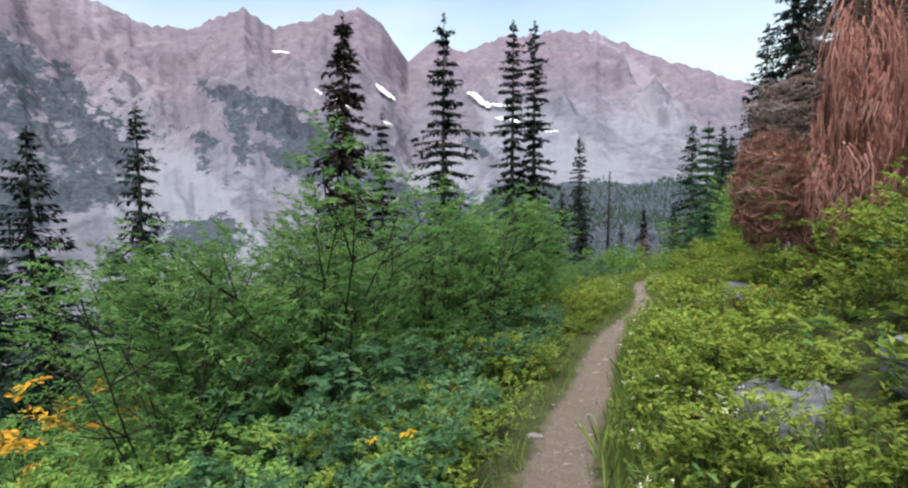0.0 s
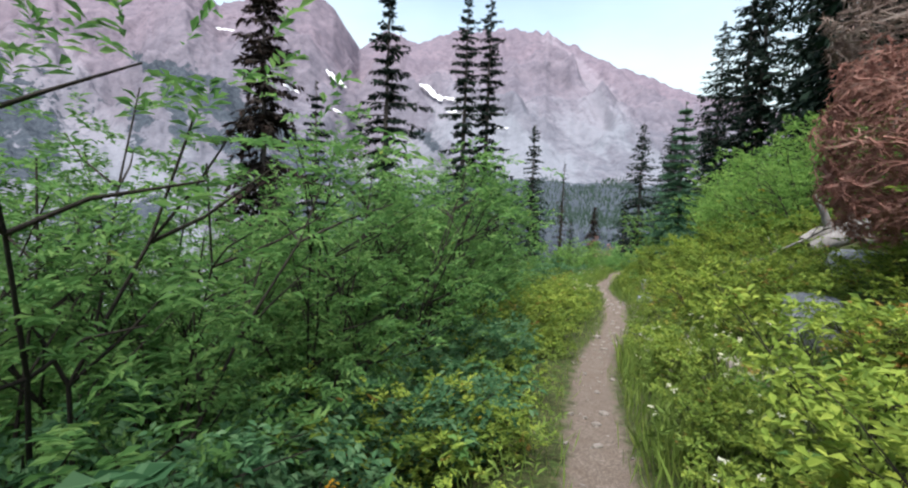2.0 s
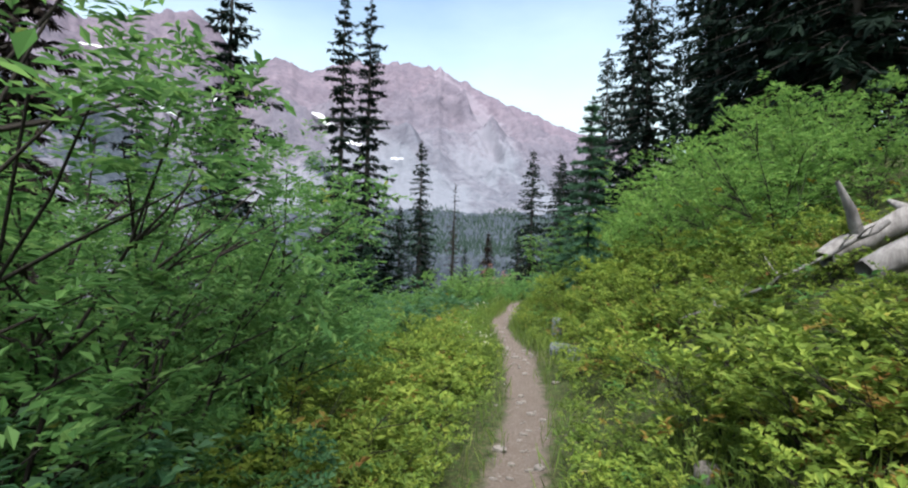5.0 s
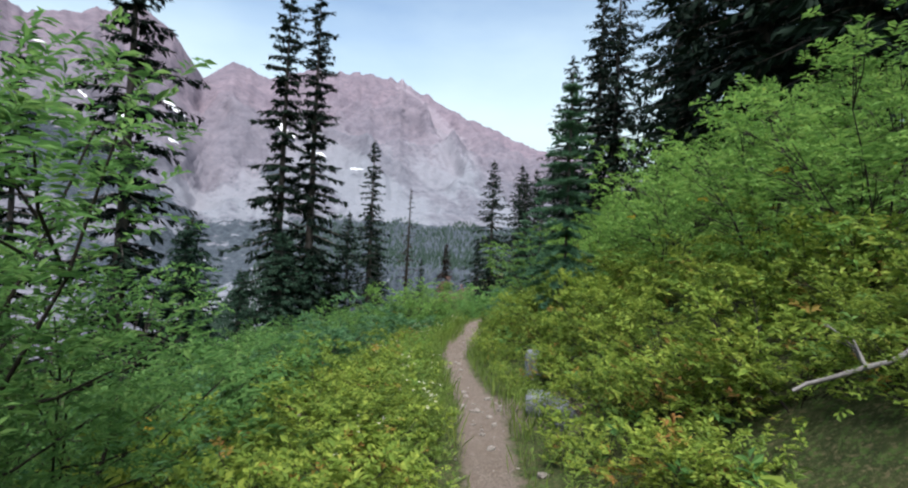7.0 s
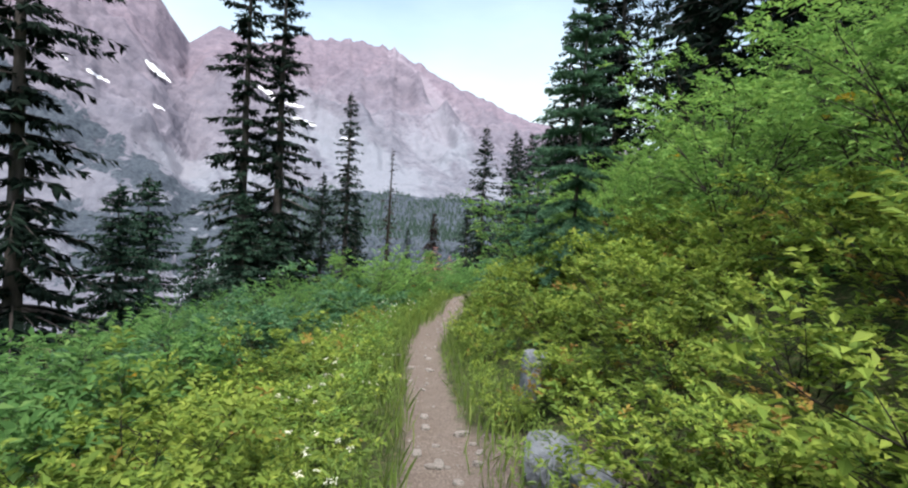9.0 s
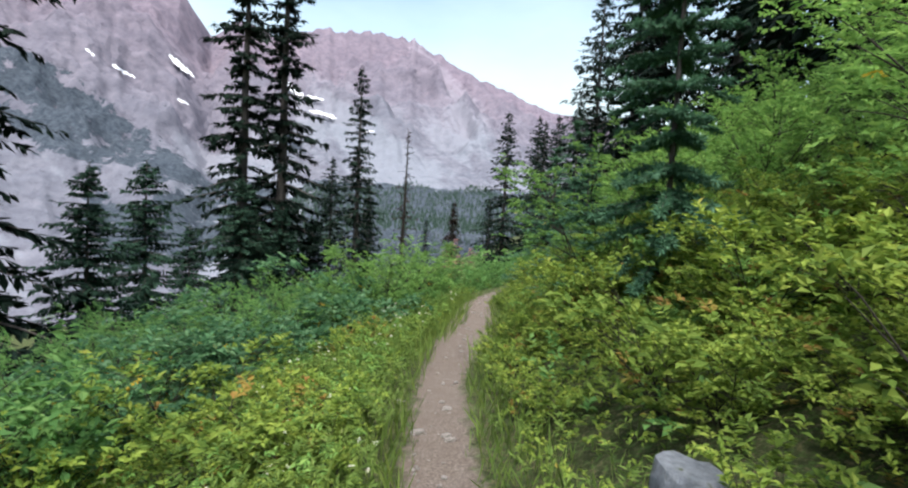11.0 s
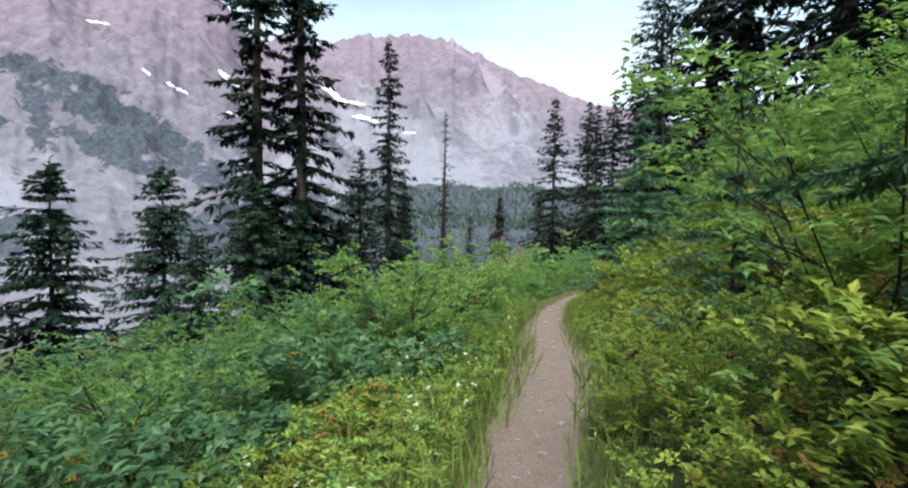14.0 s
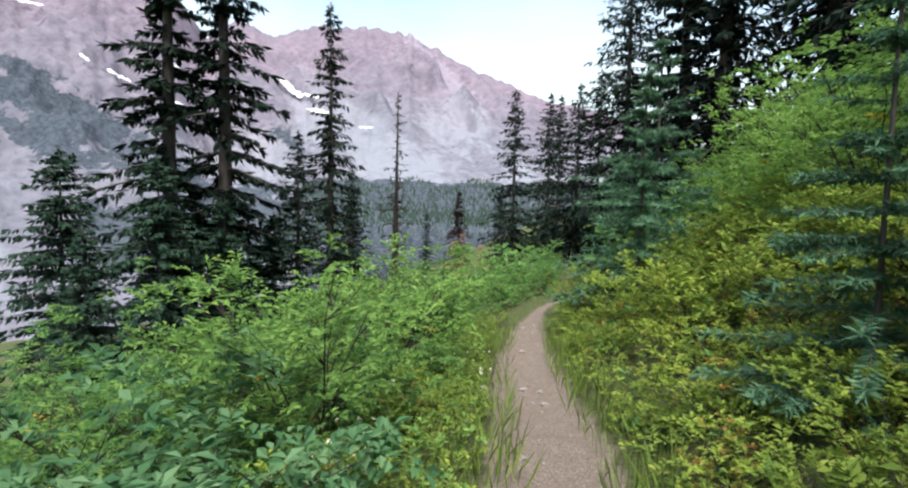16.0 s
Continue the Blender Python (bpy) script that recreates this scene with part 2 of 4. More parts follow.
def leaves(p, d, n, length, width, fold=0.25):
    """Folded leaf blades from their foot p along d, facing n; four corners, two triangles each."""
    p, d = np.asarray(p, float), unit(np.asarray(d, float))
    side = unit(np.cross(d, n))
    up = np.cross(side, d)
    L, W = np.asarray(length)[:, None], np.asarray(width)[:, None]
    mid = p + d * L * 0.5
    v = np.stack((p, mid + side * W * 0.5 + up * W * fold, p + d * L - up * L * 0.08, mid - side * W * 0.5 + up * W * fold), 1)
    i = np.arange(len(p))[:, None] * 4
    return v.reshape(-1, 3), np.concatenate((i + [[0, 1, 2]], i + [[0, 2, 3]]))


def blob_leaves(p, d, n, length, width, fold=0.2):
    """Broad leaves with a rounder outline: two quads' worth of triangles to each half."""
    p, d = np.asarray(p, float), unit(np.asarray(d, float))
    side = unit(np.cross(d, n))
    up = np.cross(side, d)
    L, W = np.asarray(length)[:, None], np.asarray(width)[:, None]
    a, b = p + d * L * 0.28, p + d * L * 0.68
    v = np.stack((p, a + side * W * 0.42 + up * W * fold, b + side * W * 0.45 + up * W * fold, p + d * L - up * L * 0.12,
                  b - side * W * 0.45 + up * W * fold, a - side * W * 0.42 + up * W * fold), 1)
    i = np.arange(len(p))[:, None] * 6
    return v.reshape(-1, 3), np.concatenate((i + [[0, 1, 2]], i + [[0, 2, 3]], i + [[0, 3, 4]], i + [[0, 4, 5]]))


def tube(points, radii, sides=5):
    """A tapered round limb through the points."""
    p = np.asarray(points, float)
    t = unit(np.gradient(p, axis=0))
    ref = np.where(np.abs(t[:, 2:3]) > 0.9, [[1.0, 0, 0]], [[0, 0, 1.0]])
    a = unit(np.cross(t, ref))
    b = np.cross(t, a)
    ang = np.linspace(0, 2 * np.pi, sides, endpoint=False)
    r = np.asarray(radii, float)[:, None, None]
    v = p[:, None] + r * (a[:, None] * np.cos(ang)[None, :, None] + b[:, None] * np.sin(ang)[None, :, None])
    n = len(p)
    i, j = np.meshgrid(np.arange(n - 1), np.arange(sides), indexing="ij")
    k = (j + 1) % sides
    f = np.stack((i * sides + j, i * sides + k, (i + 1) * sides + k, (i + 1) * sides + j), -1).reshape(-1, 4)
    return v.reshape(-1, 3), f


def lattice(ix, iy, seed):
    h = np.sin(ix * 127.1 + iy * 311.7 + seed * 74.7) * 43758.5453
    return h - np.floor(h)


def value_noise(x, y, seed=0):
    ix, iy = np.floor(x), np.floor(y)
    fx, fy = x - ix, y - iy
    fx, fy = fx * fx * (3 - 2 * fx), fy * fy * (3 - 2 * fy)
    a, b = lattice(ix, iy, seed), lattice(ix + 1, iy, seed)
    c, d = lattice(ix, iy + 1, seed), lattice(ix + 1, iy + 1, seed)
    return a + (b - a) * fx + (c - a) * fy + (a - b - c + d) * fx * fy


def fbm(x, y, octaves=5, seed=0, ridged=False):
    out, amp = 0.0, 0.5
    for o in range(octaves):
        n = value_noise(x * 2 ** o, y * 2 ** o, seed + o * 3)
        out = out + amp * ((1 - np.abs(2 * n - 1)) if ridged else n)
        amp *= 0.5
    return out


# ---- the lie of the land ----
TRAIL = np.array([(-2.5, -60), (-0.7, -12), (-0.2, -4), (0.1, 0), (0.68, 3.2), (1.4, 5.2), (2.55, 8.3), (3.95, 11.0), (5.1, 13.8), (5.8, 16.0),
                  (6.75, 18.6), (8.3, 21.4), (10.0, 25.0), (12.6, 29.0), (17.0, 34.0), (30, 56), (70, 130), (170, 300)], float)


def smooth_line(p, steps=6):
    out = []
    for i in range(len(p) - 1):
        a, b, c, d = p[max(i - 1, 0)], p[i], p[i + 1], p[min(i + 2, len(p) - 1)]
        for t in np.arange(steps) / steps:
            m1, m2 = (c - a) / 2, (d - b) / 2
            if np.linalg.norm(c - b) < 0.4 * max(np.linalg.norm(m1), np.linalg.norm(m2)):
                m1, m2 = unit(m1) * np.linalg.norm(c - b), unit(m2) * np.linalg.norm(c - b)
            out.append((2 * t ** 3 - 3 * t ** 2 + 1) * b + (t ** 3 - 2 * t ** 2 + t) * m1 + (3 * t ** 2 - 2 * t ** 3) * c + (t ** 3 - t ** 2) * m2)
    return np.array(out + [p[-1]])


LINE = smooth_line(TRAIL)


def off_trail(x, y):
    """Signed distance from the trail's middle: uphill side plus."""
    x, y = np.asarray(x, float), np.asarray(y, float)
    best, sign = np.full(x.shape, 1e9), np.ones(x.shape)
    for a, b in zip(LINE[:-1], LINE[1:]):
        d = b - a
        t = np.clip(((x - a[0]) * d[0] + (y - a[1]) * d[1]) / (d @ d), 0, 1)
        ex, ey = x - a[0] - t * d[0], y - a[1] - t * d[1]
        r = np.hypot(ex, ey)
        near = r < best
        best = np.where(near, r, best)
        sign = np.where(near, np.where(d[1] * ex - d[0] * ey >= 0, 1.0, -1.0), sign)
    return best * sign


def half_width(y):
    return np.interp(y, [-5, 3, 7, 11.5, 14, 18, 21.5, 25, 28, 31], [0.24, 0.23, 0.2, 0.2, 0.24, 0.21, 0.46, 0.36, 0.14, 0.06])


def along_slope(y):
    return -0.07 * np.clip(y, -25, 75)


def ground_at(x, y):
    x, y = np.asarray(x, float), np.asarray(y, float)
    s = off_trail(x, y)
    up = np.maximum(s - 0.4, 0)
    rise = 0.08 * np.minimum(up, 0.4) + 0.58 * np.clip(up - 0.3, 0, 6) + 0.36 * np.maximum(up - 6.3, 0)
    rise = 60 * (1 - np.exp(-rise / 60)) * np.exp(-(np.maximum(y - 80, 0) / 70) ** 2)
    dn = np.maximum(-s - 0.4, 0)
    fall = 0.32 * dn + 0.12 * np.maximum(dn - 8, 0) + 0.15 * np.maximum(dn - 16, 0)
    fall = 105 * (1 - np.exp(-fall / 105))
    bumps = (fbm(x * 0.5, y * 0.5, 4, 3) - 0.47) * 0.5 * np.clip((np.abs(s) - 0.3) / 1.5, 0, 1) + (fbm(x * 2.2, y * 2.2, 3, 5) - 0.44) * 0.07
    tread = -0.05 * np.exp(-(s / 0.4) ** 2)
    return along_slope(y) + rise - fall + bumps + tread


def spread(lo, hi, step, reach, grow=1.13):
    core = list(np.arange(lo, hi + step / 2, step))
    for sgn in (-1, 1):
        v, d = (core[0] if sgn < 0 else core[-1]), step
        while abs(v) < reach:
            d *= grow
            v += sgn * d
            core = [v] + core if sgn < 0 else core + [v]
    return np.array(core)


def build_ground():
    gx, gy = spread(-3, 14, 0.13, 3200), spread(-2, 31, 0.17, 3200)
    X, Y = np.meshgrid(gx, gy, indexing="ij")
    Z = ground_at(X, Y)
    n, m = X.shape
    i, j = np.meshgrid(np.arange(n - 1), np.arange(m - 1), indexing="ij")
    f = np.stack((i * m + j, (i + 1) * m + j, (i + 1) * m + j + 1, i * m + j + 1), -1).reshape(-1, 4)
    me = mesh_of("ground", [(np.stack((X, Y, Z), -1), f)], M_GROUND, True)
    s = np.abs(off_trail(X, Y)).ravel()
    a = me.attributes.new("trail", "FLOAT", "POINT")
    a.data.foreach_set("value", np.maximum.reduce([np.clip(0.5 + (half_width(Y.ravel()) - s) / 0.42, 0, 1) * (np.abs(Y.ravel()) < 80), np.clip(0.95 - np.hypot((X.ravel() - 3.3) / 0.45, (Y.ravel() - 7.3) / 1.1) * 0.5, 0, 0.8), np.clip(0.95 - np.hypot((X.ravel() - 5.6) / 0.4, (Y.ravel() - 13.5) / 1.0) * 0.5, 0, 0.8)]))
    tagged(new("ground", me), "mountain hillside of dark soil with a worn footpath", "ground", kind="structure")


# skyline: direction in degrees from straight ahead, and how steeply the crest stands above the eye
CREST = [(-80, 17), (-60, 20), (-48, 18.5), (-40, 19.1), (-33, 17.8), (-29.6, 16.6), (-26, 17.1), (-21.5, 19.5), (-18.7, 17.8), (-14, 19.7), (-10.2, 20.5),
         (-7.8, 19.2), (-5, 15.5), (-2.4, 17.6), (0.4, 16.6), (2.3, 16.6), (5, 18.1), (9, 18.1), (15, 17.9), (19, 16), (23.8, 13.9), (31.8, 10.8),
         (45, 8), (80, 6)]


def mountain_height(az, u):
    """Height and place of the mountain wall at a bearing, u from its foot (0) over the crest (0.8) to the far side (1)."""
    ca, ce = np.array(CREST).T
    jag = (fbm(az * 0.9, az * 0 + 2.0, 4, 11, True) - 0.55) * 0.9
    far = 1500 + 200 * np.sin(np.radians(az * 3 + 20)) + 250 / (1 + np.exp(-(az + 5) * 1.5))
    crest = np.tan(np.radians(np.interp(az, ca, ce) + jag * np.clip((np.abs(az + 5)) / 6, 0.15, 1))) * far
    foot = np.interp(az, [-80, -20, -3, 10, 40, 80], [-112, -112, -95, -25, -20, 20])
    start = np.interp(az, [-80, -10, 10, 80], [330, 380, 480, 480])
    v = np.minimum(u / 0.8, 1.0)
    r = start + (far - start) * v + np.maximum(u - 0.8, 0) * 2500
    x, y = r * np.sin(np.radians(az)), r * np.cos(np.radians(az))
    shape = 0.06 * np.minimum(v * 6, 1) + 0.94 * np.clip((v - 0.1) / 0.9, 0, 1) ** 1.3
    h = foot + (crest - foot) * shape
    warp = 3.0 * fbm(az * 0.12, v * 3.0, 3, 51)
    ribs = fbm((az + warp * 4 + 20 * v) * 0.10, v * 2.2 + 5, 5, 21, True) - 0.6
    crags = fbm(x * 0.006, y * 0.006, 6, 31, True) - 0.55
    w = np.clip((v - 0.1) * 2.4, 0, 1) * np.clip((1.02 - v) * 5, 0.03, 1)
    h = h - 70 * np.clip(1 - v * 40, 0, 1) + (150 * ribs + 110 * crags) * w - np.maximum(u - 0.8, 0) * 1500
    return x, y, h, v, ribs


# dark stunted woods and crags: bearing, height over the eye, half spans, slant
GROVES = [(-45, 5, 7, 9, 0), (-22.4, 7.4, 1.15, 3.1, -0.5), (-25.6, 5.6, 0.95, 2.0, -0.5), (-16.2, 7.0, 2.6, 1.3, 0.2),
          (-27, -3, 4, 2, 0), (-2, 1.2, 5, 1.0, 0), (2.5, 6.6, 1.6, 0.7, -0.5)]
# long dark belts: bearings, upper edge, lower edge, density
BELTS = [((-26, -23, -19.6, -15.7, -11.4, -6.7, -4.5), (12.6, 12.4, 11.6, 9.6, 6.8, 3.4, 1.5), (10.5, 9.5, 7.0, 4.6, 3.0, 0.9, 0.5), 0.42),
         ((-20, -18, -15, -11, -6.5), (6.6, 6.6, 5.0, 5.2, 2.4), (5.8, 3.4, 3.0, 2.4, 1.0), 0.9),
         ((-60, -45, -37, -33, -30.5), (15.5, 14.5, 13.0, 9.3, 4.5), (-6, -4, -1, 0.5, 2.5), 0.5),
         ((-14, -11, -6.7, 4), (-0.2, -0.5, 0.6, 1.0), (-6, -6, -6, -4), 0.8)]


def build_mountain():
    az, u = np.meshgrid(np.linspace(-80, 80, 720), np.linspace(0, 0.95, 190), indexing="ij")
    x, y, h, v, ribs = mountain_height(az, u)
    n, m = az.shape
    i, j = np.meshgrid(np.arange(n - 1), np.arange(m - 1), indexing="ij")
    f = np.stack((i * m + j, (i + 1) * m + j, (i + 1) * m + j + 1, i * m + j + 1), -1).reshape(-1, 4)
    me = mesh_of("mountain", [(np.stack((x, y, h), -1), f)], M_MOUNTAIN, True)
    el = np.degrees(np.arctan2(h, np.hypot(x, y)))
    slide = fbm((az + 0.9 * el) * 0.16, (el - 0.5 * az) * 0.05, 5, 61)
    # scree pales the hollows; darker ribs also put ridge shading into the colour
    scree = np.clip(1.15 - v * 1.2 + (slide - 0.5) * 3.4 - ribs * 1.6, 0, 1) * np.clip((el + 14) / 6, 0.6, 1) * np.clip((az + 42) / 12, 0.2, 1)
    streak = fbm((az - 0.25 * el) * 0.22, el * 0.10 + 4, 4, 71)
    limit = np.interp(az, [-80, -34, -28, -12, 0, 8, 30, 80], [16, 14, 10, 7, 4, 2.6, 2.8, 8]) + 4 * (fbm(az * 0.3, el * 0.1, 4, 81) - 0.47)
    spur = fbm((az + 1.1 * el) * 0.10, (el - 0.3 * az) * 0.07, 5, 95)
    wood = 0.42 * np.clip(0.5 + (limit - el) * 0.14, 0, 1.0) * np.clip((0.6 * streak + 0.5 * spur - 0.40) * 6, 0, 1.1)
    rag = fbm((az + el) * 0.5, (el - 0.4 * az) * 0.9, 6, 85) - 0.48
    for a0, e0, ra, re, slant in GROVES:
        q = np.hypot((az - a0) / ra, (el - e0 - slant * (az - a0)) / re)
        wood = np.maximum(wood, np.clip(1.25 - 0.8 * q + 1.5 * rag, 0, 0.85) * (q < 1.7))
    for azs, top, bottom, dense in BELTS:
        inside = np.minimum(np.interp(az, azs, top) - el, el - np.interp(az, azs, bottom))
        inside = np.minimum(inside, np.minimum(az - azs[0], azs[-1] - az))
        wood = np.maximum(wood, np.clip(0.12 + dense * 0.4 + 0.55 * np.clip(inside, -1, 0.9) + 2.0 * rag, 0, 0.9) * (inside > -0.8))
    low = np.clip(0.5 + (2.9 + 1.2 * (fbm(az * 0.5, el * 0.2, 3, 83) - 0.5) - el) * 2.5, 0, 0.95) * np.clip((az - 1) / 6, 0, 1)
    wood = np.maximum(wood, low)
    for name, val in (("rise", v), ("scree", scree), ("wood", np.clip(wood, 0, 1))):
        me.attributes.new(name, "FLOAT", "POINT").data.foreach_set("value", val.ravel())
    tagged(new("mountain_backdrop", me), "jagged pinkish grey rock ridge with scree slopes above a valley", "mountain", kind="structure")


build_ground()
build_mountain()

# old snow: bearing, height over the eye, half width, half height in degrees, and how far the patch runs down to the side
SNOW = [(-18.2, 15.6, 0.9, 0.18, 0), (-14.5, 12.0, 0.35, 0.3, 0.6), (-12.0, 10.9, 0.9, 0.32, 0.45), (-7.4, 12.2, 1.1, 0.5, 0.75), (-7.2, 9.0, 0.5, 0.25, 0.4),
        (2.7, 11.6, 1.3, 0.7, 0.55), (4.9, 11.0, 1.1, 0.3, 0.1), (5.9, 9.4, 1.5, 0.42, 0.2), (10.6, 8.1, 0.7, 0.25, 0.0)]


def build_snow():
    us = np.linspace(0.05, 0.8, 500)
    for bearing, el0, wide, deep, slant in SNOW:
        a, b = np.meshgrid(np.linspace(-1, 1, 46), np.linspace(-1, 1, 12), indexing="ij")
        edge = np.sqrt(np.maximum(1 - a ** 2, 0)) * np.clip(-0.45 + 2.6 * fbm(a * 4 + bearing * 7, np.sign(b) * 3.0 + b * 0, 4, 9), 0.06, 2)
        az = bearing + a * wide
        el = el0 + 0.52 * deep * b * edge - slant * a * wide
        at = np.zeros_like(az)
        for row in range(az.shape[0]):
            x, y, h, _, _ = mountain_height(np.full(500, az[row, 0]), us)
            at[row] = np.interp(el[row], np.maximum.accumulate(np.degrees(np.arctan2(h - 1.5, np.hypot(x, y)))), us)
        x, y, h, _, _ = mountain_height(az, at)
        r = np.hypot(x, y)
        k = 1 - 14 / r
        n, m = a.shape
        i, j = np.meshgrid(np.arange(n - 1), np.arange(m - 1), indexing="ij")
        f = np.stack((i * m + j, (i + 1) * m + j, (i + 1) * m + j + 1, i * m + j + 1), -1).reshape(-1, 4)
        tagged(new("snow_patch", mesh_of("snow_patch", [(np.stack((x * k, y * k, h * k + 2), -1), f)], M_SNOW, True)),
               "white old snow patch lying in a mountain gully", "snow", "snow patches")


build_snow()


# ---- plants ----
def conifer(kind, height, radius, seed, needles, droop=0.35, bare=0.08, spray=0.42, whorls=6.0, ragged=0.35, per=9, label="", trunk_material=None, lean=0.0, hang=0.0, slim=1.0, tangle=0.0, tier=0.0, inner=0.02, girth=1.0):
    """A fir: tapered trunk, whorled boughs that sag, sprays of needles along each bough. Built at the origin."""
    g = np.random.default_rng(seed)
    root = new(kind)
    root.empty_display_size = 0.3
    zz = np.linspace(-0.4, height, 14)
    wob = np.cumsum(g.normal(0, 0.012 * height / 14, (14, 2)), 0) + np.outer(np.clip(zz / height, 0, 1) ** 1.5, [lean * height, 0])
    spine = np.column_stack((wob, zz))
    trunk_r = (0.011 * height + 0.03 * min(height / 9, 1)) * girth
    limbs = [tube(spine, np.linspace(trunk_r * 1.15, 0.012, 14), 8)]
    n = int(height * whorls * (1 - bare))
    z = np.sort(height * (bare + (1 - bare) * g.random(n) ** 1.0 * 0.985))
    if tier:
        step = np.round(z / tier)
        z = np.clip(step * tier + g.normal(0, 0.13 * tier, n), 0.1, height * 0.99)
        tier_reach = g.uniform(0.45, 1.3, int(height / tier) + 3)
    sides = []
    lobes = g.uniform(0.55, 1.15, 9)
    for i, h in enumerate(z):
        q = h / height
        reach = radius * ((1 - q) ** 0.75 * 0.93 + 0.035) * (1 - ragged + 2 * ragged * g.random()) * (0.75 + 0.35 * lobes[int(q * 8.99)])
        if q < bare + 0.12:
            reach *= 0.75
        if tier:
            reach *= tier_reach[int(round(h / tier))]
        th = i * 2.4 + g.normal(0, 0.4)
        out = np.array([math.cos(th), math.sin(th), 0])
        c = np.array([np.interp(h, zz, wob[:, 0]), np.interp(h, zz, wob[:, 1]), h])
        t = np.linspace(0, 1, 6)
        sag = droop * (1.25 - 0.9 * q) * reach
        path = c + out * (reach * t)[:, None] + np.array([0, 0, 1.0]) * ((0.25 * q * reach) * t - sag * t ** 1.6 + 0.28 * sag * t ** 4)[:, None]
        limbs.append(tube(path[:5], np.linspace(trunk_r * 0.2 * (0.35 + 0.65 * reach / radius), 0.003, 5), 4))
        k = max(4, int(per * (0.55 + reach / max(radius, 0.1))))
        ts = g.uniform(inner, 1.0, k)
        base = np.stack([np.interp(ts, t, path[:, a]) for a in range(3)], 1)
        lat = np.cross(out, [0, 0, 1.0])
        sd = g.choice([-1.0, 1.0], k)[:, None]
        d = out * g.uniform(0.35, 1.0, (k, 1)) + lat * sd * g.uniform(0.3, 1.1, (k, 1)) + np.array([0, 0, 1.0]) * (g.uniform(-0.75 - droop, 0.15, (k, 1)) - hang) + g.normal(0, 1, (k, 3)) * tangle
        nn = np.array([0, 0, 1.0]) + g.normal(0, 0.5, (k, 3))
        ln = spray * g.uniform(0.6, 1.25, k) * (0.65 + 0.5 * (1 - q))
        sides.append(leaves(base, d, nn, ln, ln * g.uniform(0.22, 0.4, k) * slim, -0.25))
    m = max(8, int(height * 1.5))
    base = np.column_stack((np.full(m, wob[-1, 0]), np.full(m, wob[-1, 1]), height - g.random(m) * 0.5))
    d = g.normal(0, 1, (m, 3)) + [0, 0, 0.6]
    sides.append(leaves(base, d, g.normal(0, 1, (m, 3)), np.full(m, spray * 0.5), np.full(m, spray * 0.14)))
    part("trunk", mesh_of("trunk", limbs, trunk_material or M_BARK, True), root)
    part("crown", mesh_of("crown", sides, needles), root)
    return tagged(root, label, "tree")


def twig_leaves(g, base, d, count, length, width, round_leaf=False):
    """Leaves in rows along twigs: base and direction for each twig."""
    n = len(base)
    t = np.tile(np.linspace(0.15, 1.0, count), n)
    b, dd = np.repeat(base, count, 0), np.repeat(unit(d), count, 0)
    tl = np.repeat(length * count * 0.24 * g.uniform(0.8, 1.2, n), count)
    pos = b + dd * (t * tl)[:, None] - np.array([0, 0, 1.0]) * (0.25 * tl * t ** 2)[:, None]
    lat = unit(np.cross(dd, np.array([0, 0, 1.0]) + g.normal(0, 0.15, (n * count, 3))))
    sd = np.where(np.arange(n * count) % 2 == 0, 1.0, -1.0)[:, None]
    ld = dd * 0.55 + lat * sd + g.normal(0, 0.22, (n * count, 3)) - [0, 0, 0.12]
    nn = np.array([0, 0, 1.0]) + g.normal(0, 0.33, (n * count, 3))
    ln = length * g.uniform(0.7, 1.2, n * count)
    make = blob_leaves if round_leaf else leaves
    return make(pos, ld, nn, ln, ln * width)


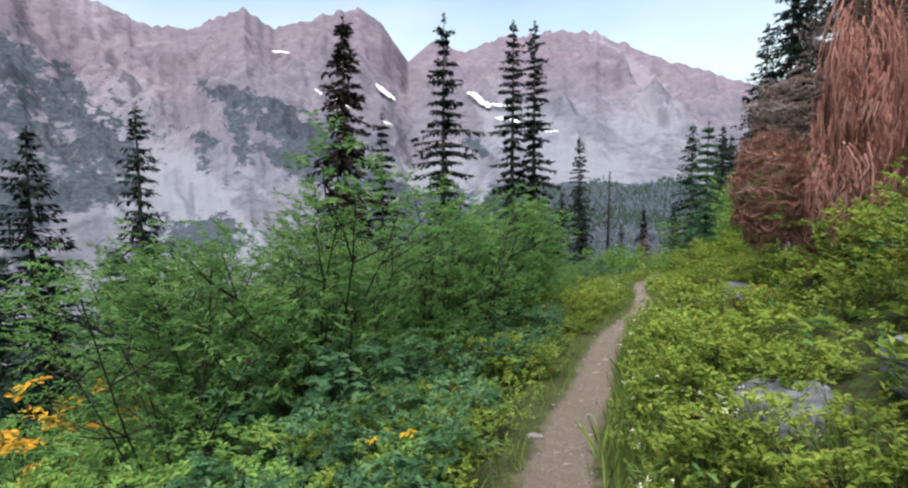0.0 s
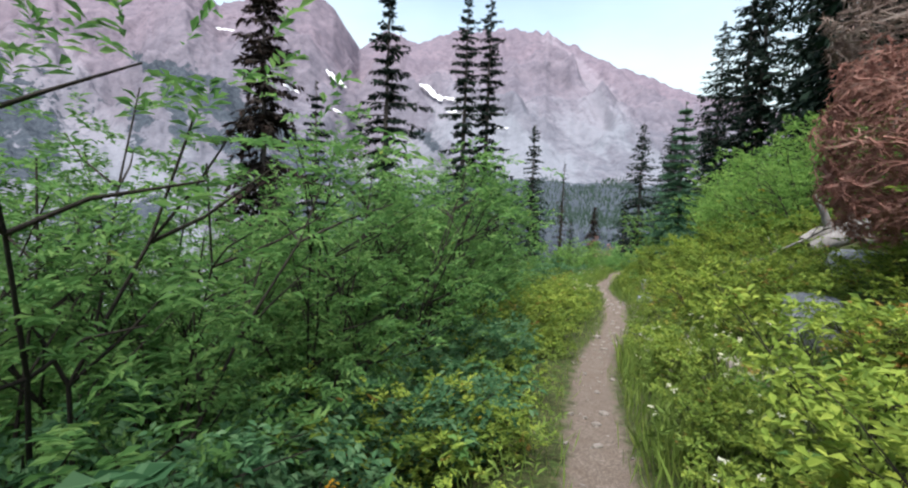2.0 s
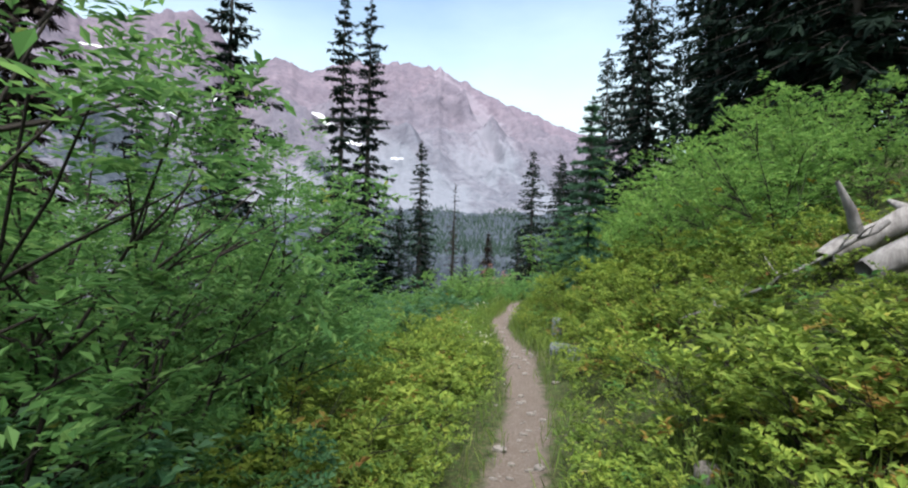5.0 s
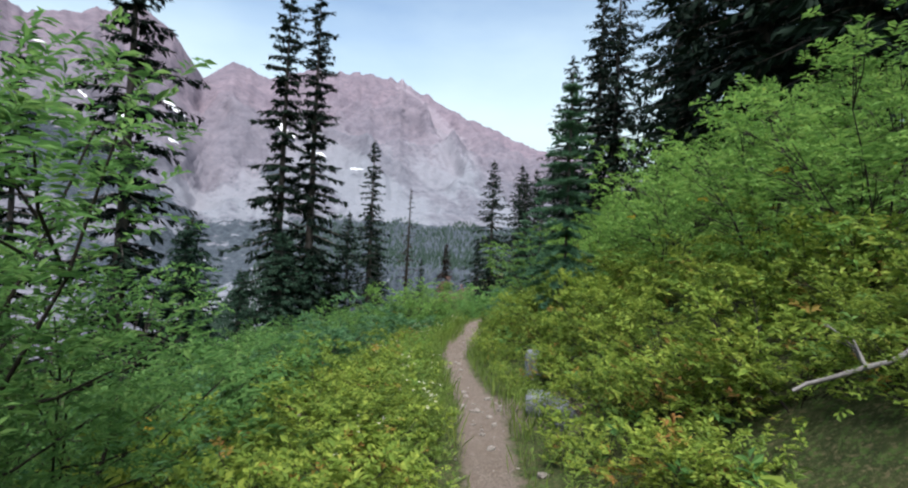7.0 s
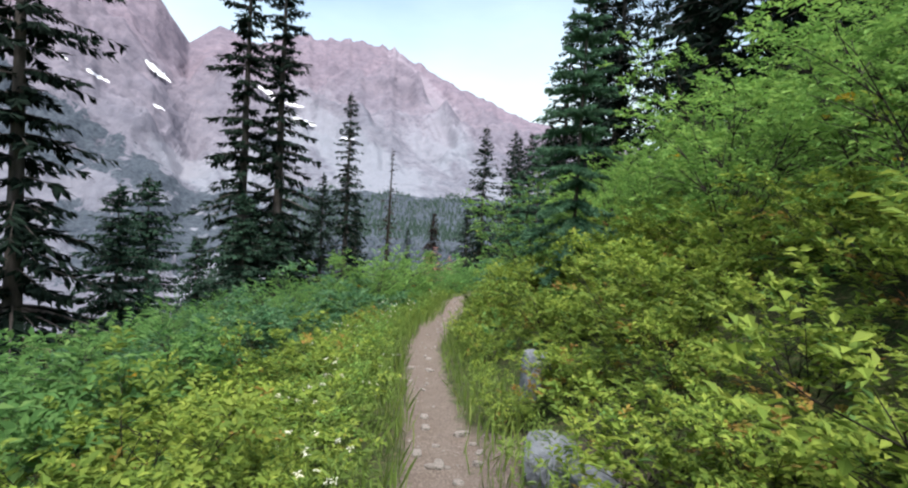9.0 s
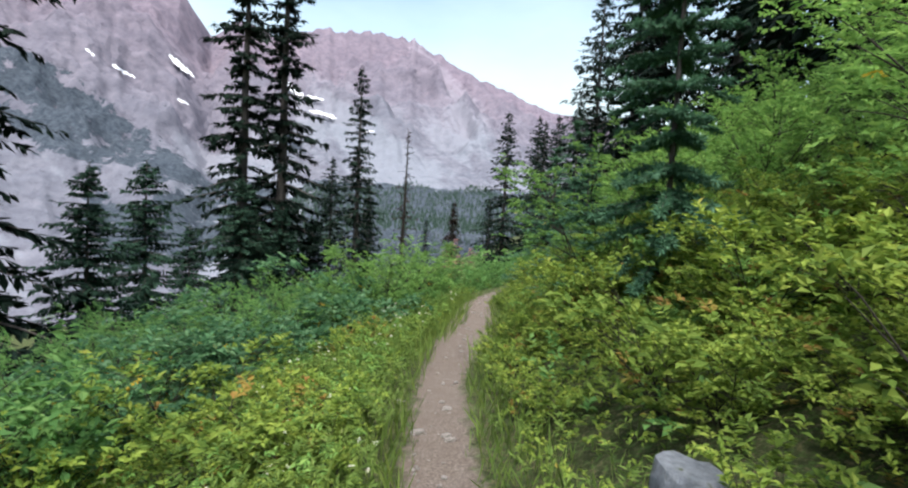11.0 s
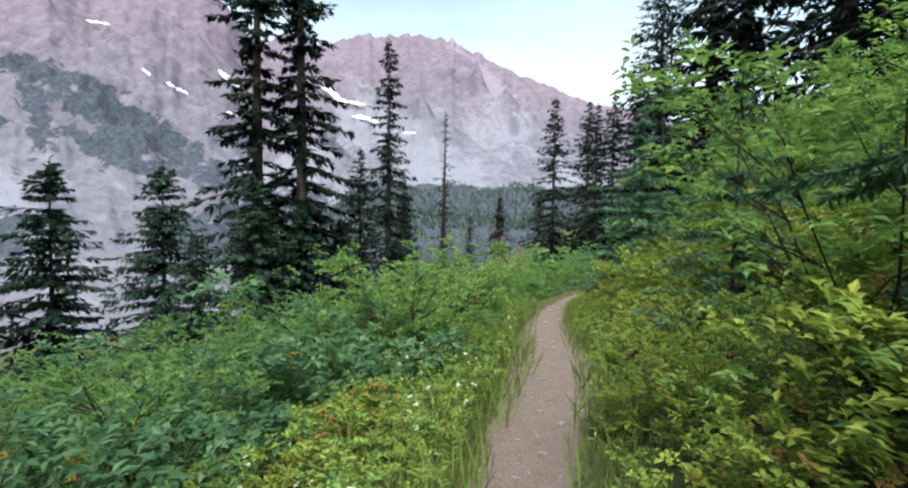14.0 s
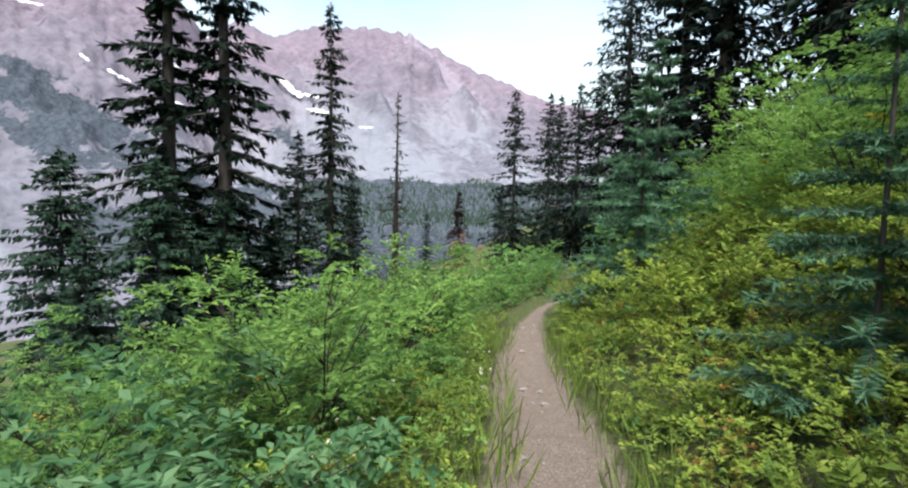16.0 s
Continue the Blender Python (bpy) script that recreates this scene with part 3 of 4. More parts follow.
def shrub(kind, height, radius, seed, leaf, stems=7, twigs=260, per=9, length=0.075, width=0.42, hollow=0.45, low=0.15, label="", accent=None, accent_share=0.0, round_leaf=False, category="shrub", upward=0.25):
    """A bush: dark forking stems from one root and leafy twigs through an uneven dome."""
    g = np.random.default_rng(seed)
    root = new(kind)
    root.empty_display_size = 0.2
    limbs = []
    ends = []
    for i in range(stems):
        th = i * 2 * math.pi / stems + g.normal(0, 0.35)
        r = radius * g.uniform(0.45, 0.85)
        top = height * g.uniform(0.7, 0.97)
        t = np.linspace(0, 1, 6)
        path = np.column_stack((math.cos(th) * r * t ** 1.3, math.sin(th) * r * t ** 1.3, top * t - 0.08)) + np.cumsum(g.normal(0, 0.021 * height, (6, 3)) * [[0], [1], [1], [1], [1], [1]], 0)
        rad = 0.004 * height + 0.003
        own = [tube(path, np.linspace(rad, rad * 0.3, 6), 5 if height > 1.8 else 3)]
        for j in (1, 2, 2, 3, 3, 4, 4):
            e = path[j] + np.array([math.cos(th + g.normal(0, 1.0)), math.sin(th + g.normal(0, 1.0)), g.uniform(0.3, 1.0)]) * radius * g.uniform(0.25, 0.5)
            own.append(tube([path[j], (path[j] + e) / 2 + g.normal(0, 0.02, 3), e], [rad * 0.55, rad * 0.4, rad * 0.2], 4 if height > 1.8 else 3))
            ends.append(e)
        ends.append(path[-1])
        limbs.append(own)
    ends = np.array(ends)
    lob = g.normal(0, 1, (7, 3))
    u = unit(g.normal(0, 1, (twigs, 3)))
    u[:, 2] = np.abs(u[:, 2]) * 1.1 - 0.12
    rr = (hollow + (1 - hollow) * g.random(twigs)) * (0.8 + 0.22 * np.sin(u @ lob.T).mean(1) * 2)
    base = np.column_stack((u[:, 0] * radius * rr, u[:, 1] * radius * rr, height * (low + (1 - low) * np.clip(u[:, 2] * rr, 0, 1.05))))
    half = int(twigs * 0.72)
    pick = ends[g.integers(0, len(ends), half)] + g.normal(0, 0.10, (half, 3)) * [radius, radius, height * 0.45]
    base[:half] = np.where(pick[:, 2:3] > height * low, pick, base[:half])
    d = base * [1, 1, 0.3] / radius + g.normal(0, 0.45, (twigs, 3)) + [0, 0, upward]
    cut = int(twigs * (1 - accent_share))
    if height > 1.8:
        for own in limbs:
            part("stem", mesh_of("stem", own, M_STEM, True), root)
    else:
        part("branchwork", mesh_of("branchwork", [c for own in limbs for c in own], M_STEM, True), root)
    part("foliage", mesh_of("foliage", [twig_leaves(g, base[:cut], d[:cut], per, length, width, round_leaf)], leaf), root)
    if cut < twigs and accent:
        part("turning_leaves", mesh_of("turning_leaves", [twig_leaves(g, base[cut:], d[cut:], per, length, width, round_leaf)], accent), root, "turned autumn leaves")
    return tagged(root, label, category)


def stand(ob, x, y, turn=0.0, size=1.0, sink=0.03, tilt=0.0, squash=1.0):
    """Sets a built thing on the ground."""
    z = float(ground_at(np.array([x]), np.array([y]))[0]) - sink
    ob.matrix_basis = pose(x, y, z, tilt, 0, turn) @ Matrix.Diagonal((size, size, size * squash, 1))
    return ob


def plant(proto, x, y, turn=0.0, size=1.0, sink=0.03, tilt=0.0):
    return stand(copy_thing(proto, Matrix()), x, y, turn, size, sink, tilt)


def scatter(protos, spots, group, size=(0.8, 1.2), sink=0.04, tilt=6, limit=0.0):
    """Puts repeats of the prototypes at the spots; the prototypes themselves take the first ones."""
    for i, (x, y) in enumerate(spots):
        p = protos[i % len(protos)]
        ob = p if i < len(protos) else copy_thing(p, Matrix())
        big_as = rng.uniform(*size)
        if limit:
            big_as = min(big_as, max(0.4, (abs(float(off_trail(np.array([x]), np.array([y]))[0])) - half_width(y) + 0.12) / limit))
        stand(ob, x, y, rng.uniform(0, 360), big_as, sink, rng.uniform(-tilt, tilt))
        tagged(ob, group=group)


def spots_in(n, x_range, y_range, keep, gap):
    """n seeded places in a box for which keep(off-trail distance, y) holds, no closer than gap."""
    got = np.zeros((0, 2))
    for _ in range(60):
        c = np.column_stack((rng.uniform(*x_range, 400), rng.uniform(*y_range, 400)))
        c = c[keep(off_trail(c[:, 0], c[:, 1]), c[:, 1], c[:, 0])]
        for q in c:
            if len(got) >= n:
                return got
            if not len(got) or np.min(np.hypot(*(got - q).T)) > gap:
                got = np.vstack((got, q))
    return got


def clear_of(x, y):
    """False over the fallen logs and the stony patch."""
    keep = ~((x > 5.5) & (x < 8.8) & (y > 7.9 - 0.1 * (x - 4.7)) & (y < 9.5))
    for cx, cy, r in ((2.0, 2.95, 0.38), (5.75, 13.6, 0.5), (6.2, 14.55, 0.35), (5.0, 10.0, 0.25), (3.55, 6.4, 0.36), (3.2, 6.1, 0.25), (3.0, 6.5, 0.28), (3.25, 7.1, 0.3), (3.5, 7.7, 0.3), (3.75, 8.3, 0.25)):
        keep &= np.hypot(x - cx, y - cy) > r
    return keep


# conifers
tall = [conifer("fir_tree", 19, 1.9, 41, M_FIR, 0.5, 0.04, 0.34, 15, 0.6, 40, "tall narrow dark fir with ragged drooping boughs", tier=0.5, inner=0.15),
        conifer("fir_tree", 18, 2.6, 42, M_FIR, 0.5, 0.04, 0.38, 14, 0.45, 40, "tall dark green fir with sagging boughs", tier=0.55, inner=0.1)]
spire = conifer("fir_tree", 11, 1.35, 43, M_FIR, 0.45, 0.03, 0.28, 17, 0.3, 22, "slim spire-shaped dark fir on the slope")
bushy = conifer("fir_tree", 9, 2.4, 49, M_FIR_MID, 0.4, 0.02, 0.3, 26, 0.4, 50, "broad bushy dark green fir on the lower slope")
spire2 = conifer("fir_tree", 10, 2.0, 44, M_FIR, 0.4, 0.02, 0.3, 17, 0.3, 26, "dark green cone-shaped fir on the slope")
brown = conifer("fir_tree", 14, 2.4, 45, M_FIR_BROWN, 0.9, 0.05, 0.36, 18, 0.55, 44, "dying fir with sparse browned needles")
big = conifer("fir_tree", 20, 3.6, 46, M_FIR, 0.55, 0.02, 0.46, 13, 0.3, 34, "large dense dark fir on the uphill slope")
snag = conifer("dead_tree", 9, 0.8, 47, M_FIR_BROWN, 0.25, 0.2, 0.22, 9, 0.5, 6, "bare dark dead standing tree trunk", M_STEM)
red_small = conifer("dead_fir", 5, 1.3, 48, M_FIR_RED, 0.4, 0.03, 0.25, 12, 0.4, 16, "small dead fir with reddish brown needles")

stand(tall[0], 4.05, 35.5, 20, 1.06)
plant(tall[0], 5.4, 35.5, 140, 1.03)
stand(tall[1], -0.52, 24.7, 10, 0.84)
stand(brown, -4.1, 19.7, 0, 0.95)
plant(tall[1], -3.7, 27, 200, 0.72)
stand(spire, 8.5, 35, 0, 1.0)
plant(spire2, 7.6, 36.5, 80, 0.8)
plant(spire2, 9.6, 38, 30, 0.62)
plant(spire, 9.9, 40, 70, 0.7)
stand(snag, 10.8, 36, 0, 0.95)
plant(snag, 11.2, 37.5, 90, 0.7)
stand(red_small, 17.4, 46.6, 0, 0.8)
plant(red_small, 16.3, 45.2, 60, 0.7)
plant(red_small, 18.2, 45.8, 160, 0.62)
plant(brown, 18.4, 50, 40, 0.5)
stand(spire2, 29.2, 63.8, 0, 1.75)
plant(spire2, 20, 47, 10, 0.62)
plant(spire, 16.9, 52, 10, 0.6)
plant(spire2, 32, 62, 60, 1.6)
plant(spire2, 27, 52, 60, 1.25)
plant(spire2, 29, 50, 160, 1.3)
plant(spire2, 24, 45, 90, 1.1)
stand(big, 25, 42, 0, 0.9)
plant(big, 22, 33, 50, 0.95)
plant(big, 24.5, 31, 90, 1.05)
plant(big, 19, 24.5, 140, 0.9)
plant(big, 21, 22, 190, 1.0)
plant(big, 17.5, 18.5, 230, 0.95)
plant(big, 20.5, 16, 270, 1.0)
plant(big, 16.5, 13.5, 310, 0.9)
plant(big, 14.3, 15.4, 70, 0.85)
plant(big, 15.4, 18.6, 120, 0.9)
plant(big, 19, 10.5, 20, 1.0)
plant(tall[1], 23, 36, 60, 1.1)
stand(bushy, 0.6, 28.7, 0, 0.72)
plant(bushy, -0.4, 41, 60, 1.3)
plant(bushy, 2.4, 33.5, 120, 0.6)
plant(bushy, 4.1, 33.2, 200, 0.74)
plant(bushy, 5.5, 34.2, 290, 0.6)
plant(bushy, 6.8, 36.5, 30, 0.6)
plant(spire2, -10.5, 12.8, 150, 0.92)
plant(spire, -8.6, 14.2, 80, 0.88)
plant(spire2, -7.4, 15, 200, 0.55)
plant(bushy, -7.6, 11.5, 20, 0.55)
plant(bushy, -9.6, 10.6, 100, 0.6)
plant(bushy, -11.5, 14.5, 250, 0.75)
plant(bushy, -6.2, 13.5, 310, 0.5)
plant(spire, -12, 22, 30, 0.8)



def far_woods(n, seed):
    """Small pointed firs on the far valley side: ragged cones of three skirts each."""
    g = np.random.default_rng(seed)
    az = g.uniform(-4, 42, n)
    u = g.random(n) ** 0.8 * np.interp(az, [-4, 8, 42], [0.06, 0.22, 0.25])
    x, y, z, _, _ = mountain_height(az, u)
    ok = np.degrees(np.arctan2(z, np.hypot(x, y))) < 2.7 + 0.5 * np.sin(az * 0.9)
    x, y, z = x[ok], y[ok], z[ok]
    n = len(x)
    hgt = g.uniform(3.0, 6.5, n)
    ang = np.linspace(0, 2 * np.pi, 6, endpoint=False)
    vs, fs = [], []
    for lo, hi, r in ((0.0, 0.65, 0.17), (0.4, 1.0, 0.10)):
        ring = np.stack((np.cos(ang), np.sin(ang), ang * 0), -1)[None] * (hgt * r)[:, None, None] * g.uniform(0.7, 1.2, (n, 6, 1))
        base = np.stack((x, y, z + hgt * lo), -1)[:, None] + ring
        top = np.stack((x, y, z + hgt * hi), -1)[:, None]
        v = np.concatenate((base, top), 1)
        i = np.arange(n)[:, None] * 7
        vs.append(v.reshape(-1, 3))
        fs.append(np.concatenate([i + [[a, (a + 1) % 6, 6]] for a in range(6)]))
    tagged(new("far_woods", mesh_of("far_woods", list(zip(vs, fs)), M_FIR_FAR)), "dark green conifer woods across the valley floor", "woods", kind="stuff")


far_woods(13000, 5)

# young firs beside the trail
young = conifer("young_fir", 3.0, 1.05, 51, M_FIR_NEAR, 0.2, 0.02, 0.085, 40, 0.3, 150, "young bluish green fir beside the trail", None, 0.0, -0.3, 0.6, 0.3, tier=0.22, inner=0.0, girth=0.5)
soft = conifer("young_fir", 4.7, 0.92, 57, M_FIR_NEAR, 0.4, 0.02, 0.075, 44, 0.3, 300, "soft bluish green fir with drooping boughs above the trail", None, 0.0, -0.15, 0.8, 0.45, tier=0.26, inner=0.0, girth=0.45)
stand(soft, 8.35, 17.1, 30, 1.0)
stand(young, 9.8, 20.5, 60, 0.85)
plant(young, 11.9, 25.0, 140, 1.2)
plant(young, 13.4, 26.4, 250, 1.5)


# the dead red fir
def bough(name, parent, centre, size, count, seed, hang, material, label):
    """A sagging clump of dead twigs: thin curved strands wound over and through an egg, hanging (1) or lying round it (0)."""
    g = np.random.default_rng(seed)
    c, r = np.array(centre, float), np.array(size, float)
    strands, fuzz = [], []
    for _ in range(count):
        th, ph = g.uniform(0, 2 * math.pi), math.asin(g.uniform(-0.95, 0.97))
        lift, turn = -g.uniform(0.1, 0.8) * hang - 0.1, g.choice([-1.0, 1.0]) * g.uniform(0.15, 0.7) * (1 - 0.6 * hang)
        lump = 0.0
        if hang < 0.5:
            shelf = round(ph * 4.6)
            ph, lift = shelf / 4.6 + g.normal(0, 0.03), 0.0
            lump = 0.1 * math.sin(shelf * 2.3 + 2 * th)
        else:
            tress = round(th * 1.6)
            off = g.normal(0, 0.13)
            th = tress / 1.6 + off
            lump = 0.24 * math.sin(4.5 * ph + tress * 2.1) - 0.9 * abs(off)
        t = np.linspace(0, 1, 5)
        deep = g.uniform(0.5, 1.0) ** 0.5
        a = th + turn * t + g.normal(0, 0.04, 5)
        b = np.clip(ph + lift * t - 0.16 * (1 - hang) * t ** 2, -1.5, 1.5)
        p = np.column_stack((np.cos(a) * np.cos(b), np.sin(a) * np.cos(b), np.sin(b))) * deep * (1 + lump)
        p = c + p * r + g.normal(0, 0.012, (5, 3)) - np.array([0, 0, 0.12]) * hang * t[:, None] ** 2
        strands.append(tube(p, np.linspace(0.0075, 0.003, 5) * g.uniform(0.6, 1.5), 3))
        k = 16
        q = g.integers(0, 4, k)
        m = g.random((k, 1))
        along = p[q + 1] - p[q]
        fuzz.append(leaves(p[q] + along * m, unit(along) * 1.1 + g.normal(0, 0.4, (k, 3)) - [0, 0, 0.3 * hang], g.normal(0, 1, (k, 3)), g.uniform(0.035, 0.085, k), g.uniform(0.004, 0.009, k), 0.1))
    return part(name, mesh_of(name, strands + fuzz, material), parent, label)


def dead_red_fir():
    root = new("dead_fir")
    root.empty_display_size = 0.3
    foot = np.array([5.6, 7.0, 0.0])
    foot[2] = float(ground_at(foot[:1], foot[1:2])[0]) - 0.2
    zz = np.linspace(0, 1, 10)
    spine = foot + np.column_stack((-0.35 * zz, -0.3 * zz, 7.5 * zz)) + rng.normal(0, 0.03, (10, 3))
    part("trunk", mesh_of("trunk", [tube(spine, np.linspace(0.2, 0.03, 10), 9)], M_BARK, True), root)
    for i, (end, size, count, hang, mat, label) in enumerate((
            ((3.78, 6.2, 1.72), (0.44, 0.36, 0.72), 1000, 0.0, M_FIR_RED, "rounded clump of rusty dead twigs"),
            ((4.35, 5.95, 1.55), (0.42, 0.44, 0.78), 800, 0.85, M_FIR_RED, "hanging rusty dead bough"),
            ((4.75, 6.1, 2.75), (0.42, 0.46, 1.35), 1000, 0.9, M_FIR_RED, "hanging rusty dead bough"),
            ((4.6, 6.8, 2.75), (0.75, 0.5, 0.55), 700, 0.25, M_TWIG, "grey-brown bare twigs"),
            ((5.25, 6.7, 3.7), (0.75, 0.7, 0.8), 700, 0.4, M_TWIG, "grey-brown bare twigs"),
            ((5.6, 6.1, 2.5), (0.7, 0.7, 1.7), 1000, 0.9, M_FIR_RED, "hanging rusty dead bough"),
            ((5.2, 6.6, 5.0), (0.6, 0.6, 1.1), 500, 0.7, M_FIR_RED, "hanging rusty dead bough"))):
        end = np.array(end)
        h = min(end[2] + 1.2, foot[2] + 7.2)
        at = foot + np.array([-0.35, -0.3, 7.5]) * ((h - foot[2]) / 7.5)
        t = np.linspace(0, 1, 8)[:, None]
        limb = at + (end - at) * t + [0, 0, 0.35] * np.sin(t * math.pi)
        piece = bough("bough", root, end, size, count, 300 + i, hang, mat, label)
        part("limb", mesh_of("limb", [tube(limb, np.linspace(0.05, 0.015, 8), 6)], M_BARK, True), piece)
    return tagged(root, "dead fir with rounded hanging boughs of rusty red twigs", "tree")


dead_red_fir()

# shrubs
S_TALL = "tall leafy green shrub with dark slender stems"
tall_shrubs = [shrub("tall_shrub", 2.5, 1.15, 60 + i, M_GREEN, 7, 520, 13, 0.056, 0.36, 0.4, 0.1, S_TALL) for i in range(3)]
blue_shrubs = [shrub("leafy_shrub", 1.15, 0.8, 70 + i, M_BLUE, 7, 300, 7, 0.082, 0.5, 0.5, 0.08, "low bluish green broadleaf shrub", M_YELLOW, 0.015) for i in range(2)]
green_shrubs = [shrub("leafy_shrub", 1.3, 0.9, 75 + i, M_GREEN, 7, 300, 7, 0.095, 0.45, 0.5, 0.08, "bright green bushy shrub on the slope", M_ORANGE, 0.01) for i in range(2)]
bushes = [shrub("huckleberry_bush", 0.65, 0.55, 80 + i, M_LIME, 6, 225, 7, 0.05, 0.5, 0.5, 0.05, "low yellow-green huckleberry bush", M_RUST, 0.04, upward=0.9) for i in range(3)]
rusty = [shrub("huckleberry_bush", 0.6, 0.5, 90, M_LIME, 6, 200, 7, 0.05, 0.5, 0.5, 0.05, "huckleberry bush turning rusty orange", M_RUST, 0.28, upward=0.9)]

fresh = [shrub("tall_shrub", 2.3, 1.2, 64 + i, M_FRESH, 7, 400, 9, 0.085, 0.4, 0.45, 0.06, "tall light green leafy shrub above the trail", M_YELLOW, 0.006) for i in range(2)]
low_fresh = shrub("leafy_shrub", 1.1, 0.8, 79, M_FRESH, 7, 320, 8, 0.078, 0.45, 0.5, 0.06, "light green leafy shrub on the slope")
stand(low_fresh, -1.9, 1.0, 0, 0.7)
autumn = shrub("autumn_shrub", 1.3, 0.8, 68, M_ORANGE, 6, 240, 8, 0.09, 0.42, 0.5, 0.1, "shrub with orange autumn leaves among green ones", M_GREEN, 0.55)
stand(autumn, -4.1, 4.7, 0, 1.15)
plant(autumn, -0.1, 5.1, 120, 0.42)
plant(autumn, 3.1, 19.6, 30, 0.7)
plant(autumn, 3.7, 20.8, 200, 0.6)
plant(autumn, 4.5, 25.6, 80, 0.75)
plant(autumn, 3.9, 23.4, 310, 0.6)

scatter(tall_shrubs, spots_in(36, (-7, 1), (1.0, 12), lambda s, y, x: (s < np.where(y < 7, -2.45, -1.8)) & (s > -6.5) & (x > -0.55 * y), 0.78), "tall shrubs below the trail", (0.95, 1.3))
for x, y, k in ((-2.2, 4.9, 1.0), (-3.1, 5.7, 1.1), (5.0, 24.8, 0.6), (3.6, 26.6, 0.65), (6.6, 27.8, 0.7), (2.7, 23.2, 0.55), (8.0, 30.5, 0.7), (7.4, 26.0, 0.55), (8.6, 28.0, 0.6), (6.2, 25.6, 0.6), (1.7, 12.4, 0.9), (1.0, 13.2, 1.0), (0.0, 12.4, 1.0)):
    tagged(plant(tall_shrubs[int(y * 5) % 3], x, y, y * 70, k), group="tall shrubs below the trail")
rowan = shrub("tall_shrub", 3.2, 1.15, 97, M_GREEN, 6, 1000, 13, 0.056, 0.36, 0.35, 0.34, "tall rowan-like shrub with bare dark lower stems")
stand(rowan, 1.45, 11.1, 40, 1.0)
for x, y, k in ((0.7, 10.4, 0.8), (0.2, 11.6, 1.0)):
    tagged(plant(rowan, x, y, x * 150, k), group="tall shrubs below the trail")
for x, y in spots_in(24, (-1, 8), (15.2, 25), lambda s, y, x: (s < -2.5) & (s > -5.5), 0.85):
    tagged(plant(tall_shrubs[int(x * 9) % 3], x, y, x * 77, rng.uniform(0.48, 0.62) + 0.025 * max(y - 18, 0)), group="tall shrubs below the trail")
scatter(blue_shrubs, spots_in(58, (-4, 9), (2, 30), lambda s, y, x: (s < np.where((y > 8.5) & (y < 16), -3.0, np.where(y > 13, -1.9, -1.15))) & (s > -7) & ((y > 9) | (s > -2.6)), 0.68), "shrubs below the trail", (0.6, 1.25), limit=0.9)
for x, y in spots_in(22, (-2, 3), (2.2, 9), lambda s, y, x: (s < -1.0) & (s > -2.4), 0.5):
    tagged(plant(blue_shrubs[int(y * 9) % 2], x, y, y * 99, rng.uniform(0.55, 0.8)), group="shrubs below the trail")
scatter(green_shrubs, spots_in(105, (-4, 26), (8, 42), lambda s, y, x: ((s < -2.6) & (s > -10)) | ((s > 2.6) & (s < 9) & (y > 24) & (y < 40)), 0.95), "green shrubs on the slope", (0.5, 1.15))
for x, y, k in ((-1.5, 1.5, 0.75), (-1.1, 2.2, 0.7), (-2.1, 2.0, 0.6), (-3.2, 4.6, 0.9), (-0.6, 2.6, 0.55), (-1.6, 3.2, 0.8), (-0.5, 3.6, 0.65), (-3.0, 2.4, 0.7), (-4.2, 4.4, 1.0), (-4.5, 5.6, 1.1), (-5.4, 6.6, 1.1), (-4.0, 3.4, 0.8), (-0.9, 1.2, 0.5)):
    tagged(plant(low_fresh, x, y, x * 200, k), group="low shrubs by the start")
for x, y in spots_in(40, (2, 20), (22, 42), lambda s, y, x: (s < -1.1) & (s > -6), 1.0):
    tagged(plant(green_shrubs[int(x * 9) % 2], x, y, x * 77, rng.uniform(0.5, 1.0)), group="green shrubs on the slope")
scatter(fresh, spots_in(62, (2, 22), (8.5, 33), lambda s, y, x: (s > 2.5 + 0.4 * np.sin(y * 1.3) + 0.8 * (y > 15.5)) & (s < np.where(y < 14, 4.8, 6.5)) & ~((y < 11) & (s < 5)), 0.72), "tall shrubs above the trail", (0.6, 1.0))
for x, y, k in ((6.9, 22.7, 0.85), (6.3, 23.6, 0.92), (7.7, 24.2, 0.88), (5.5, 23.1, 0.75), (8.7, 25.8, 0.85), (9.6, 27.2, 0.8), (8.3, 18.1, 0.85)):
    tagged(plant(fresh[int(y) % 2], x, y, y * 90, k), group="tall shrubs below the trail")
scatter(bushes, spots_in(285, (-3, 15), (-1, 28), lambda s, y, x: ((s > 0.55) & (s < 3.4) & clear_of(x, y)) | ((s < -0.55) & (s > -3.0) & (y > 8) & (y < 17)) | ((s < -0.55) & (s > -1.4) & (y < 17)), 0.29), "huckleberry bushes along the trail", (0.65, 1.4), limit=0.85)
for x, y in spots_in(6, (6, 12), (14.5, 20), lambda s, y, x: (s > 1.5) & (s < 3.3), 0.42):
    tagged(plant(low_fresh, x, y, x * 131, rng.uniform(0.45, 0.65)), group="low shrubs above the trail")
